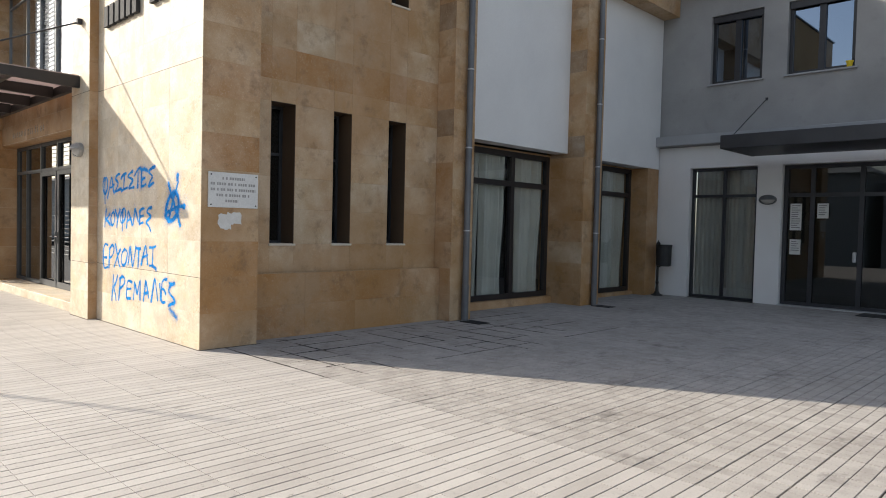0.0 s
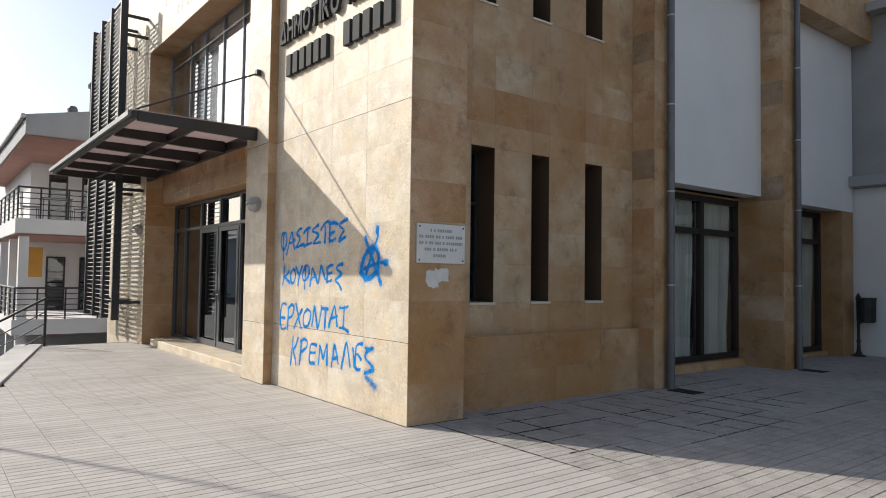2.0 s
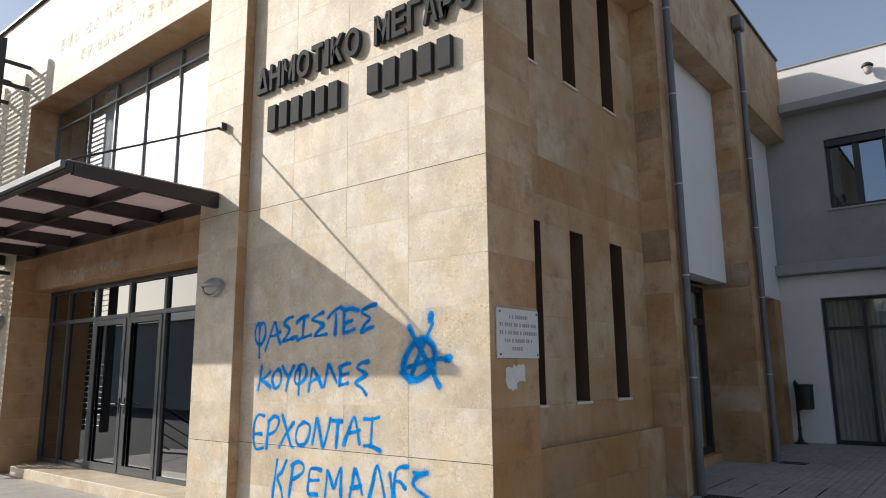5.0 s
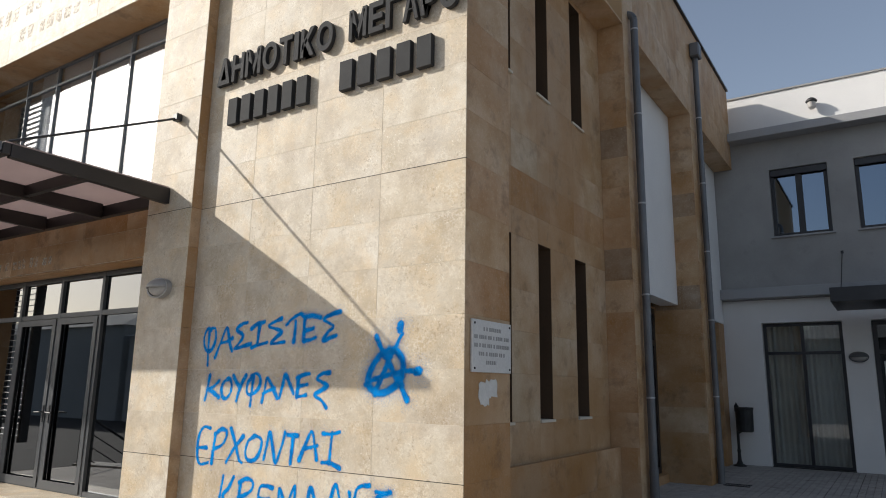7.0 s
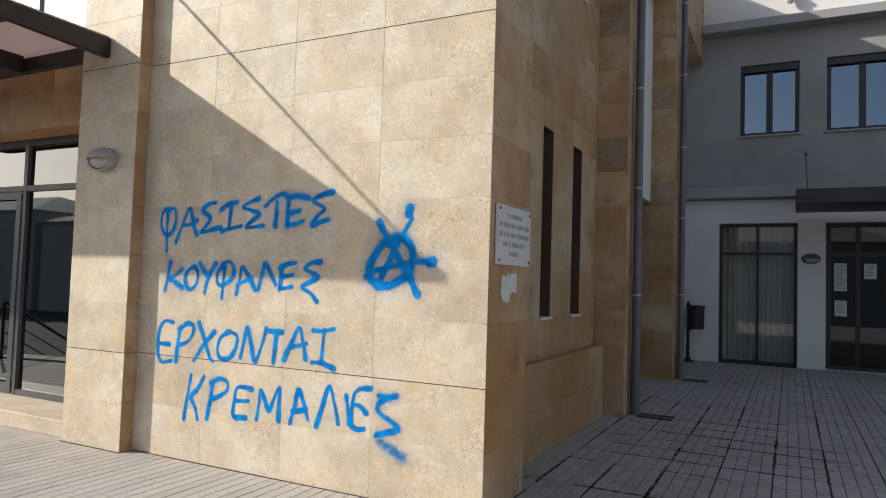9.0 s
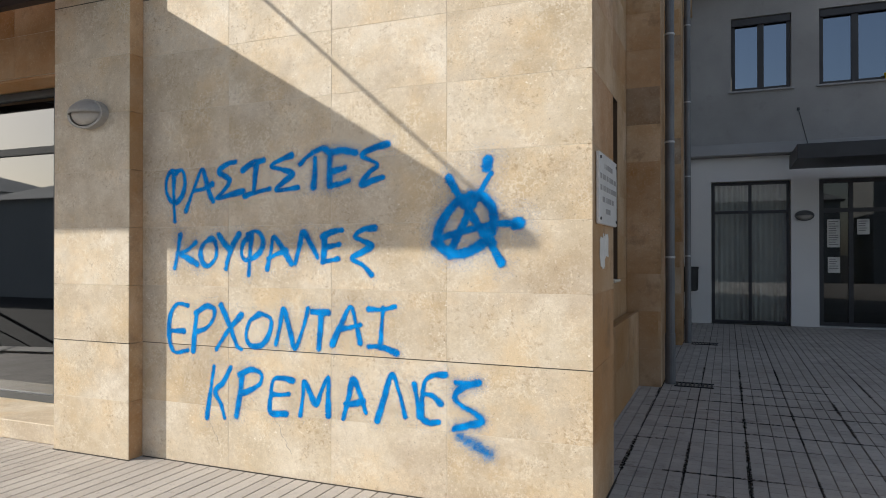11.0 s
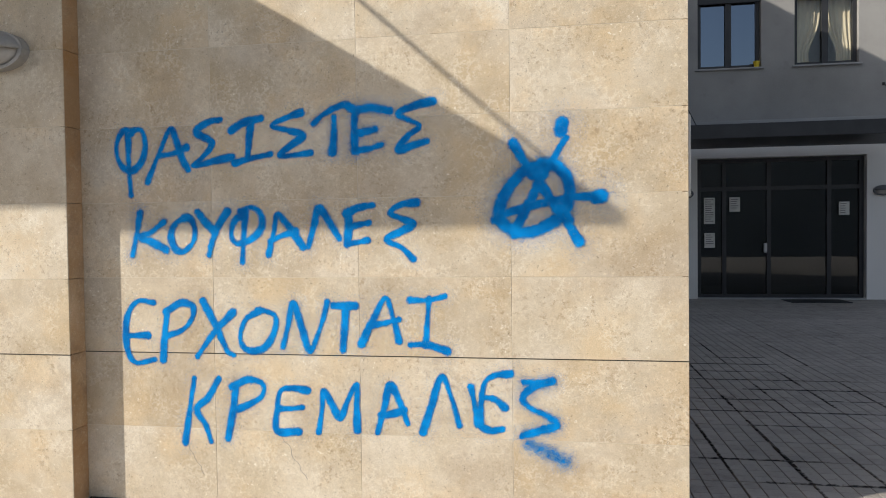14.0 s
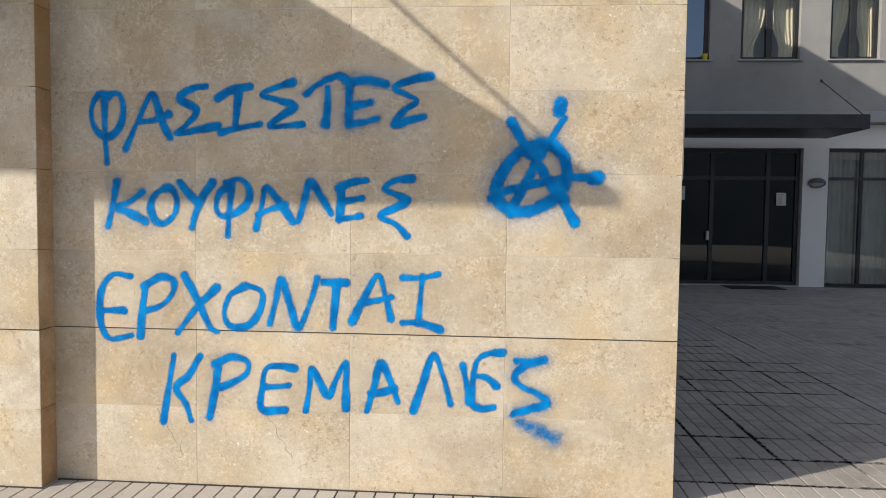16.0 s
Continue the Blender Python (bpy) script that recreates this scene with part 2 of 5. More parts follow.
INK = surface("engraved_grey", (0.16, 0.15, 0.15), (0.28, 0.27, 0.26), 0.8)
FAINT = surface("faint_grey_paint", (0.28, 0.27, 0.26), (0.42, 0.41, 0.40), 0.8)
PAPER = surface("paper", (0.60, 0.59, 0.56), (0.74, 0.73, 0.70), 0.9, 8, 90, 0.1, 0.001)
KERB = surface("white_kerb_stone", (0.52, 0.50, 0.47), (0.66, 0.64, 0.60), 0.75, 1.5, 60)
ASPHALT = surface("asphalt", (0.045, 0.045, 0.045), (0.07, 0.068, 0.065), 0.9, 0.4, 60, 0.4, 0.006)
DARKGAP = surface("dirty_joint_sand", (0.035, 0.03, 0.026), (0.07, 0.06, 0.05), 0.95, 2, 90)
ROOM = surface("dim_room_paint", (0.30, 0.29, 0.27), (0.36, 0.35, 0.33), 0.9)
LETTER = surface("grey_sign_paint", (0.028, 0.028, 0.029), (0.042, 0.042, 0.043), 0.85, 4, 60, 0.05, 0.001)
LAMP_GREY = surface("grey_lamp_enamel", (0.30, 0.29, 0.275), (0.38, 0.37, 0.35), 0.45, 6, 70, 0.1, 0.001)
OVAL = surface("frosted_lamp_glass", (0.38, 0.36, 0.34), (0.5, 0.48, 0.45), 0.35, 6, 60, 0.1, 0.001)
HOUSES = surface("pale_house_render", (0.42, 0.43, 0.43), (0.58, 0.58, 0.57), 0.9, 0.15, 30)
OCHRE = surface("ochre_awning", (0.60, 0.30, 0.05), (0.70, 0.38, 0.08), 0.9)
SOFFIT_RED = surface("terracotta_soffit", (0.40, 0.21, 0.17), (0.48, 0.27, 0.22), 0.85)
YELLOW = surface("yellow_plastic", (0.75, 0.55, 0.02), (0.85, 0.62, 0.03), 0.5)
PAVING = paving_mat("grooved_paving", -0.09)
# court copy: more stains, plus a base lowered to carry the court's shade
PAVING_COURT = paving_mat("stained_shaded_court_paving", 0.0, 0.92)
SPRAY = spray_mat("blue_spray_paint")
GHOST = stain_mat("dark_glue_residue", (0.30, 0.24, 0.17), 0.3)
SOOT = stain_mat("dark_dirt", (0.035, 0.03, 0.026), 0.65)
CHALK = stain_mat("white_residue", (0.75, 0.70, 0.60), 0.9)
GLASS = glass("window_glass", (0.93, 0.95, 0.95), 0.01, 0.04)
GLASS_DARK = glass("tinted_glass", (0.27, 0.32, 0.34), 0.015, 0.12)
# the mirrored sky's blue is put into this pane's gloss colour
GLASS_UP = glass("upper_window_glass", (0.14, 0.15, 0.17), 0.02, 0.26, (0.62, 0.78, 1.0))
GLASS_DOOR = glass("entrance_glass", (0.11, 0.14, 0.145), 0.02, 0.15)
GLASS_HALL = glass("hall_glass", (0.30, 0.34, 0.34), 0.015, 0.05)
GLASS_REAR = glass("rear_door_glass", (0.86, 0.88, 0.88), 0.015, 0.06)
GLASS_SKY = glass("reflective_glass", (0.86, 0.88, 0.90), 0.02, 0.2)
CANOPY_GLASS, nt, p, pos = start("dusty_canopy_sheet")
tl = node(nt, "ShaderNodeBsdfTranslucent", Color=(0.56, 0.48, 0.47, 1))
mx = node(nt, "ShaderNodeMixShader", Fac=0.3)
nt.links.new(mixed(nt, ramp(nt, noise_node(nt, pos, 3, 5), (0.35, 0), (0.7, 1)), (0.40, 0.34, 0.33), (0.55, 0.48, 0.46)), p.inputs["Base Color"])
nt.links.new(tl.outputs[0], mx.inputs[1])
nt.links.new(p.outputs[0], mx.inputs[2])
nt.links.new(mx.outputs[0], nt.nodes["Material Output"].inputs[0])


# ---- building helpers ----
def box(bm, x0, x1, y0, y1, z0, z1):
    v = [bm.verts.new((x, y, z)) for x in (x0, x1) for y in (y0, y1) for z in (z0, z1)]
    for f in ((0, 1, 3, 2), (4, 6, 7, 5), (0, 4, 5, 1), (2, 3, 7, 6), (0, 2, 6, 4), (1, 5, 7, 3)):
        bm.faces.new([v[k] for k in f])
    return v


def boxes(*spans):
    bm = bmesh.new()
    for s in spans:
        box(bm, *s)
    return bm


def rounded(bm, size=0.004, segments=1):
    bmesh.ops.bevel(bm, geom=list(bm.edges), offset=size, segments=segments, affect="EDGES", profile=0.5)
    return bm


def rod(bm, a, b, radius, sides=8):
    a, b = Vector(a), Vector(b)
    m = Matrix.Translation((a + b) / 2) @ (b - a).to_track_quat("Z", "Y").to_matrix().to_4x4()
    bmesh.ops.create_cone(bm, cap_ends=True, segments=sides, radius1=radius, radius2=radius, depth=(b - a).length, matrix=m)
    return bm


def lathe(bm, profile, centre, sides=16):
    """Turn (radius, height) steps round the upright through centre."""
    rings = []
    for r, h in profile:
        rings.append([bm.verts.new((centre[0] + r * math.cos(2 * math.pi * k / sides), centre[1] + r * math.sin(2 * math.pi * k / sides), centre[2] + h)) for k in range(sides)])
    for a, b in zip(rings, rings[1:]):
        for k in range(sides):
            bm.faces.new((a[k], a[(k + 1) % sides], b[(k + 1) % sides], b[k]))
    bm.faces.new(rings[-1])
    bm.faces.new(rings[0][::-1])
    return bm


def mesh_of(name, bm, material):
    me = bpy.data.meshes.new(name)
    bmesh.ops.recalc_face_normals(bm, faces=list(bm.faces))
    bm.to_mesh(me)
    bm.free()
    me.materials.append(material)
    return me


def part(name, bm, material, parent=None, label=""):
    ob = new(name, mesh_of(name, bm, material))
    ob.parent = parent
    return tagged(ob, label)


def thing(name, label, category, at=(0, 0, 0), group="", kind=""):
    ob = new(name)
    ob.empty_display_size = 0.1
    ob.location = at
    return tagged(ob, label, category, group, kind)


def structure(name, bm, material, label, category):
    return tagged(part(name, bm, material), label, category, "", "structure")


SLABS = {}


def slab_mesh(w, h, d, axis, material):
    """A cladding slab with chamfered front edges, centred on its front face; axis: the way it faces."""
    key = (round(w, 3), round(h, 3), round(d, 3), axis, material.name)
    if key not in SLABS:
        c = 0.001
        front = [(-w / 2 + c, 0, -h / 2 + c), (w / 2 - c, 0, -h / 2 + c), (w / 2 - c, 0, h / 2 - c), (-w / 2 + c, 0, h / 2 - c)]
        mid = [(-w / 2, c, -h / 2), (w / 2, c, -h / 2), (w / 2, c, h / 2), (-w / 2, c, h / 2)]
        back = [(x, d, z) for x, y, z in mid]
        vs = front + mid + back
        turn = {"-y": lambda p: p, "+x": lambda p: (-p[1], p[0], p[2]), "z": lambda p: (p[0], p[2], -p[1])}[axis]
        me = bpy.data.meshes.new("slab")
        faces = [(0, 1, 2, 3)] + [(k, k + 4, (k + 1) % 4 + 4, (k + 1) % 4) for k in range(4)] + [(k + 4, k + 8, (k + 1) % 4 + 8, (k + 1) % 4 + 4) for k in range(4)]
        me.from_pydata([turn(p) for p in vs], [], faces)
        me.materials.append(material)
        me.update()
        SLABS[key] = me
    return SLABS[key]


def cladding(parent, axis, plane, us, zs, material, gap=0.0026, depth=0.03, skip=None, uneven=0.0008, pick=None):
    """Slabs on a wall between the upright joints us and the level joints zs; pick: the stone of a slab by its middle, or None."""
    for z0, z1 in zip(zs, zs[1:]):
        for u0, u1 in zip(us, us[1:]):
            if skip and skip(u0, u1, z0, z1):
                continue
            ob = new("slab", slab_mesh(u1 - u0 - gap, z1 - z0 - gap, depth, axis, pick and pick((u0 + u1) / 2, (z0 + z1) / 2) or material))
            u, z, e = (u0 + u1) / 2, (z0 + z1) / 2, random.uniform(-uneven, uneven)
            ob.location = (u, plane + e, z) if axis == "-y" else (plane + e, u, z)
            ob.parent = parent


def steps(a, b, size):
    n = max(1, round(abs(b - a) / size))
    return [a + (b - a) * k / n for k in range(n + 1)]


COURSE = 0.41
TOP = 8.0
STOP = 8.25


def courses(z0, z1):
    """Level joints between z0 and z1, on the building's own courses."""
    zs = [k * COURSE for k in range(60) if z0 + 0.05 < k * COURSE < z1 - 0.05]
    return [z0] + zs + [z1]


# ---- ground ----
ground = bmesh.new()
box(ground, -900, 900, -900, 900, -1.9, -1.6)
structure("ground", ground, ASPHALT, "dark asphalt street level that reaches the horizon", "ground")
plaza = bmesh.new()
outline = [(-17.2, 16.0), (-17.2, 1.60), (-11.3, 0.30), (-11.3, -7.0), (7.5, -7.0), (7.5, 16.0)]
low = [plaza.verts.new((x, y, -1.6)) for x, y in outline]
top = [plaza.verts.new((x, y, -0.012)) for x, y in outline]
plaza.faces.new(top)
for k in range(6):
    plaza.faces.new((low[k], low[(k + 1) % 6], top[(k + 1) % 6], top[k]))
pavement = structure("pavement", plaza, DARKGAP, "grooved pale stone paving with dirty joints", "pavement")

# ---- front wall with the sign and the sprayed words ----
XC, YF = -7.0, 3.78
wall_front = structure("wall_front", boxes((-10.24, XC - 0.03, YF + 0.0015, YF + 0.34, 0, TOP)), GROUT, "cream travertine clad front wall with dark level joints", "wall")
cladding(wall_front, "-y", YF, [-10.26, -9.45, -8.64, -7.85, XC], courses(0, TOP), STONE_FRONT, uneven=0.0)
joints = bmesh.new()
for z in (2 * COURSE, 8 * COURSE):
    box(joints, -10.22, XC + 0.001, YF - 0.0012, YF + 0.01, z - 0.0025, z + 0.0025)
part("expansion_joint", joints, JOINT, wall_front, "thin dark joint line")

# pilaster beside the entrance
PX0, PX1, PY = -10.97, -10.22, 3.655
pilaster_front = structure("wall_pilaster", boxes((PX0 + 0.03, PX1 - 0.03, PY + 0.002, 4.6, 0, TOP)), GROUT, "cream travertine pilaster beside the entrance", "wall")
cladding(pilaster_front, "-y", PY, [PX0, PX1], courses(0, TOP), STONE_FRONT)
# pilaster flank takes the browner stone, its shaded look put into the colour
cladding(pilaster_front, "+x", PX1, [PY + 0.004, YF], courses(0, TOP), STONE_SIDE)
bm = bmesh.new()
for z in (2 * COURSE, 8 * COURSE):
    box(bm, PX0, PX1 + 0.001, PY - 0.0012, PY + 0.01, z - 0.0025, z + 0.0025)
part("expansion_joint", bm, JOINT, pilaster_front)

# recessed entrance bay: band above, lintel, pier
OX0, OX1, OTOP, GY = -16.42, PX0, 6.08, 4.25
band = structure("wall_band", boxes((-19.6, OX1 - 0.002, PY + 0.002, 4.6, OTOP + 0.03, TOP)), GROUT, "cream stone parapet band above the upper window", "wall")
cladding(band, "-y", PY, steps(-19.6, OX1, 0.82), courses(OTOP, TOP), STONE_FRONT)
# bay soffits and lintel take the browner stone, shade included in its colour
structure("wall_band_soffit", boxes((OX0, OX1 - 0.003, PY + 0.012, GY, OTOP, OTOP + 0.027)), STONE_SIDE, "shaded brown stone soffit of the recessed bay", "wall")
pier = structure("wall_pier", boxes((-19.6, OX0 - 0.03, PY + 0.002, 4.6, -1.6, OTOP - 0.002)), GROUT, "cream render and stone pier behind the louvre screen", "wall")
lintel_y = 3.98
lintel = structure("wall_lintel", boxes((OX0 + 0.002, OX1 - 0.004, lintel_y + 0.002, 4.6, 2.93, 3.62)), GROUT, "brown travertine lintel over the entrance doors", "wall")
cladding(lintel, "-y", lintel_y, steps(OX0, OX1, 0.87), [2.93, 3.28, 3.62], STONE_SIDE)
structure("wall_lintel_soffit", boxes((OX0 + 0.004, OX1 - 0.006, lintel_y + 0.004, GY, 2.905, 2.927)), STONE_SIDE, "shaded brown stone underside of the lintel", "wall")
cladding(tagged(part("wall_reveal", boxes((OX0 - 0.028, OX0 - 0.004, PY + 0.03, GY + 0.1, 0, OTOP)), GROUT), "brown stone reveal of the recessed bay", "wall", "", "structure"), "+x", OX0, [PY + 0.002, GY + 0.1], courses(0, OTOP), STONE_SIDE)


cladding(pier, "-y", PY, [-19.6, -18.65, -18.15, -17.5, -17.0, OX0], [-1.6, -0.8, 0.0, 0.41, 0.82, 1.15, 1.64, 2.05, 2.46, 2.95, 3.4, 4.0, 4.6, 5.1, 5.6, OTOP], STONE_FRONT, skip=lambda u0, u1, z0, z1: (u0 in (-18.65, -17.5)) and (1.14 < z0 < 2.9 or 4.5 < z0 < 6.0))

# roof over the whole building
roof = boxes((-19.6, -7.05, 4.62, 15.0, TOP - 0.35, TOP - 0.05))
structure("roof", roof, GREY, "flat grey roof behind the parapets", "roof")
coping = boxes((-19.65, -7.42, 3.6, 4.0, TOP + 0.002, TOP + 0.045), (-7.4, -6.95, 3.72, 15.2, STOP + 0.002, STOP + 0.045))
structure("trim_coping", coping, STEEL, "thin dark metal coping along the parapet", "trim")

# ---- side wall along the court ----
SX, RX, QX, WX, GX = -7.0, -7.36, -6.997, -7.385, -7.79  # corner face, niche face, pilaster face, white panels, glazing
P1, P2, YE = (7.83, 8.31), (11.47, 12.1), 15.25
NTOP = 6.40


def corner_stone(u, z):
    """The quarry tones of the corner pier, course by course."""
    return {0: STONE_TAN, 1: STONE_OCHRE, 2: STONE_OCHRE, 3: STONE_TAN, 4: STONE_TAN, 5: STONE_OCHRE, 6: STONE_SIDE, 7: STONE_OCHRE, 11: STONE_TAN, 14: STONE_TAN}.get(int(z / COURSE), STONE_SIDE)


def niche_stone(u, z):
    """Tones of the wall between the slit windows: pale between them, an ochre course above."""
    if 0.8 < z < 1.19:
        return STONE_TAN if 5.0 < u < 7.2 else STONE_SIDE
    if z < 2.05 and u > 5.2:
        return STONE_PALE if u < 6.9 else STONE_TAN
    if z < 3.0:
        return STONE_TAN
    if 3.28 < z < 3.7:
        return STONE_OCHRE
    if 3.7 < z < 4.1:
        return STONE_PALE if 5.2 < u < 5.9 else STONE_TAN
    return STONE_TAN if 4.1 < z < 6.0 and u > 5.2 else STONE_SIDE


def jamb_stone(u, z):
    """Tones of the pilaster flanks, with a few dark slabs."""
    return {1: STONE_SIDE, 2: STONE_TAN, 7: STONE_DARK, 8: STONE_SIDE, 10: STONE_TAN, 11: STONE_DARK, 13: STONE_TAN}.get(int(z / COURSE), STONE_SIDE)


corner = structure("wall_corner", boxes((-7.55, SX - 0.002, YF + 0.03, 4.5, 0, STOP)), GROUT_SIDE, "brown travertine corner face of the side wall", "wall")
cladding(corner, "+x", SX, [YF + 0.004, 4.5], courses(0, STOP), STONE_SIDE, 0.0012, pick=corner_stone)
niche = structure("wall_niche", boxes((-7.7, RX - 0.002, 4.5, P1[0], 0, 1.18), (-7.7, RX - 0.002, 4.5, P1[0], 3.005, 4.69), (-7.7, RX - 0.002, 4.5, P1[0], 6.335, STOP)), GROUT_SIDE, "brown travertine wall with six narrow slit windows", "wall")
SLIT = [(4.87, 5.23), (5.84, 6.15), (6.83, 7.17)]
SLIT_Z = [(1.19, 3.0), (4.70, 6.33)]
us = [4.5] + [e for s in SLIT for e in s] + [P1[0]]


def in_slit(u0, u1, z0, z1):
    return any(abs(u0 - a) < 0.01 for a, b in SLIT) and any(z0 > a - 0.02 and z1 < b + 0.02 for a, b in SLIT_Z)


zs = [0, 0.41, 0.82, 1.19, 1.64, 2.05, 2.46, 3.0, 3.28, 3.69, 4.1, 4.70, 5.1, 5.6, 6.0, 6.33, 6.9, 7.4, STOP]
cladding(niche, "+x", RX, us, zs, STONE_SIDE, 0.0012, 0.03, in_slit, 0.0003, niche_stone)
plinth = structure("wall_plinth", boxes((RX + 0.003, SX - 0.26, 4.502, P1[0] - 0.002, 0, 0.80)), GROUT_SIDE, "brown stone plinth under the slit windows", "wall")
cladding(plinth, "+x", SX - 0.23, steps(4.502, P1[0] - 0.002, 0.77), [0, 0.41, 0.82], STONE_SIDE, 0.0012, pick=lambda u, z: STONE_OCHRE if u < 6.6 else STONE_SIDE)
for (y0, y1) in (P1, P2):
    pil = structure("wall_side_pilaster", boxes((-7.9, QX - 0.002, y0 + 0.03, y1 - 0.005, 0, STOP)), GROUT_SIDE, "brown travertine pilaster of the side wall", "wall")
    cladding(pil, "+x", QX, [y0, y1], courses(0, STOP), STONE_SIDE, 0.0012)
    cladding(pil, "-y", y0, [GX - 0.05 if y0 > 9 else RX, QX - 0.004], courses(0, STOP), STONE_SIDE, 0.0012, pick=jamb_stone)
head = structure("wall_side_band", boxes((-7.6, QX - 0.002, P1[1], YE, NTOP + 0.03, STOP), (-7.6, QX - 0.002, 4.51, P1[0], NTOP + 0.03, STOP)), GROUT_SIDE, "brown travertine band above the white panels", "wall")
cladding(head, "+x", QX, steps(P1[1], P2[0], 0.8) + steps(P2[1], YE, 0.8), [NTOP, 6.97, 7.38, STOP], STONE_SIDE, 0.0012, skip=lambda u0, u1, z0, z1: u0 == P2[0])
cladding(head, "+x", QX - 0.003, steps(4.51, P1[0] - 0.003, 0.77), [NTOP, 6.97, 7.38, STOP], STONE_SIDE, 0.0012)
# undersides in the browner stone, shade under the band put into the colour
structure("wall_side_band_soffit", boxes((RX, QX - 0.006, 4.51, P1[0] - 0.01, NTOP, NTOP + 0.026), (WX - 0.2, QX - 0.006, P1[1], P2[0] - 0.01, NTOP, NTOP + 0.026), (WX - 0.2, QX - 0.006, P2[1], YE, NTOP, NTOP + 0.026)), STONE_SIDE, "shaded brown stone soffit of the side band", "wall")
structure("wall_panel_1", boxes((WX - 0.3, WX, P1[1] - 0.003, P2[0] + 0.003, 2.95, NTOP - 0.003)), WHITE, "smooth white rendered panel between the pilasters", "wall")
structure("wall_panel_2", boxes((WX - 0.3, WX, P2[1] - 0.003, YE - 0.004, 2.93, NTOP - 0.003)), WHITE, "smooth white rendered panel beside the grey block", "wall")
structure("wall_end_reveal", boxes((-8.0, WX - 0.004, 14.72, YE - 0.004, 0, 2.927)), STONE_SIDE, "brown stone reveal beside the last side window", "wall")
# rooms behind the glazing
structure("wall_inner", boxes((-11.6, -11.5, 4.62, YE, 0, TOP - 0.4), (-19.5, -8.0, 9.0, 9.1, 0, TOP - 0.4)), ROOM, "plain inner partition wall", "wall")
structure("floor_inner", boxes((-19.5, -8.0, 4.3, YE, -0.01, 0.12), (-19.5, -8.0, 4.62, YE, 3.2, 3.5)), ROOM, "plain inner floors", "floor")
structure("wall_back", boxes((-19.6, -7.72, YE + 0.06, YE + 0.3, -1.6, TOP), (-19.6, -19.4, 4.6, YE, -1.6, TOP)), WHITE, "plain rear and flank walls of the building", "wall")

# ---- grey block across the court ----
GYB = 15.27
WIN = [(-6.25, -5.14), (-4.65, -3.41), (-2.77, -1.56), (-0.96, 0.04), (1.2, 2.4), (3.1, 4.3)]
WZ = (4.765, 6.27)
DOORS = [(-6.64, -5.155), (-4.66, -1.40), (-0.88, 0.6), (1.1, 2.55)]
up = bmesh.new()
xs = [-7.7] + [e for w in WIN for e in w] + [7.5]
for k in range(0, len(xs), 2):
    structure("wall_grey_pier", boxes((xs[k], xs[k + 1], GYB, GYB + 0.3, WZ[0], WZ[1])), GREY, "dark grey rendered wall between upper windows", "wall")
box(up, -7.7, 7.5, GYB, GYB + 0.3, 3.42, WZ[0])
structure("wall_grey_top", boxes((-7.7, 7.5, GYB, GYB + 0.3, WZ[1], 6.95)), GREY, "dark grey rendered strip under the eaves", "wall")
structure("wall_grey_upper", up, GREY, "dark grey rendered upper wall of the rear block", "wall")
low = bmesh.new()
xs = [-7.7] + [e for d in DOORS for e in d] + [7.5]
for k in range(0, len(xs), 2):
    structure("wall_white_pier", boxes((xs[k], xs[k + 1], GYB + 0.02, GYB + 0.3, 0, 2.93)), WHITE, "white rendered pier between glazed doors", "wall")
box(low, -7.7, 7.5, GYB + 0.02, GYB + 0.3, 2.93, 3.418)
structure("wall_grey_lower", low, WHITE, "white rendered lower wall of the rear block", "wall")
structure("trim_ledge", rounded(boxes((-7.38, 7.5, GYB - 0.24, GYB + 0.01, 3.44, 3.66)), 0.01), GREY_LIGHT, "pale grey projecting ledge between the storeys", "trim")
structure("trim_eaves", rounded(boxes((-6.99, 7.5, GYB - 0.35, GYB + 0.4, 6.952, 7.14)), 0.01), GREY_LIGHT, "pale grey eaves ledge of the rear block", "trim")
structure("wall_parapet", boxes((-7.7, 7.5, GYB + 0.25, GYB + 0.5, 7.142, 8.15)), WHITE, "white rendered parapet of the rear block", "wall")
structure("trim_parapet_cap", boxes((-7.7, 7.5, GYB + 0.22, GYB + 0.53, 8.152, 8.19)), GREY, "thin dark cap of the white parapet", "trim")
structure("wall_rear_rooms", boxes((-7.7, 7.5, 18.5, 18.7, 0, 6.95), (7.3, 7.5, GYB + 0.31, 18.5, 0, 6.95)), ROOM, "plain inner walls of the rear block", "wall")
structure("ceiling_rear", boxes((-7.7, 7.5, GYB + 0.31, 18.5, 3.1, 3.4), (-7.7, 7.5, GYB + 0.31, 18.5, 6.7, 6.94)), ROOM, "plain ceilings of the rear block", "ceiling")
structure("floor_rear", boxes((-7.7, 7.5, GYB + 0.3, 18.5, -0.05, 0.02)), ROOM, "plain floor of the rear block", "floor")


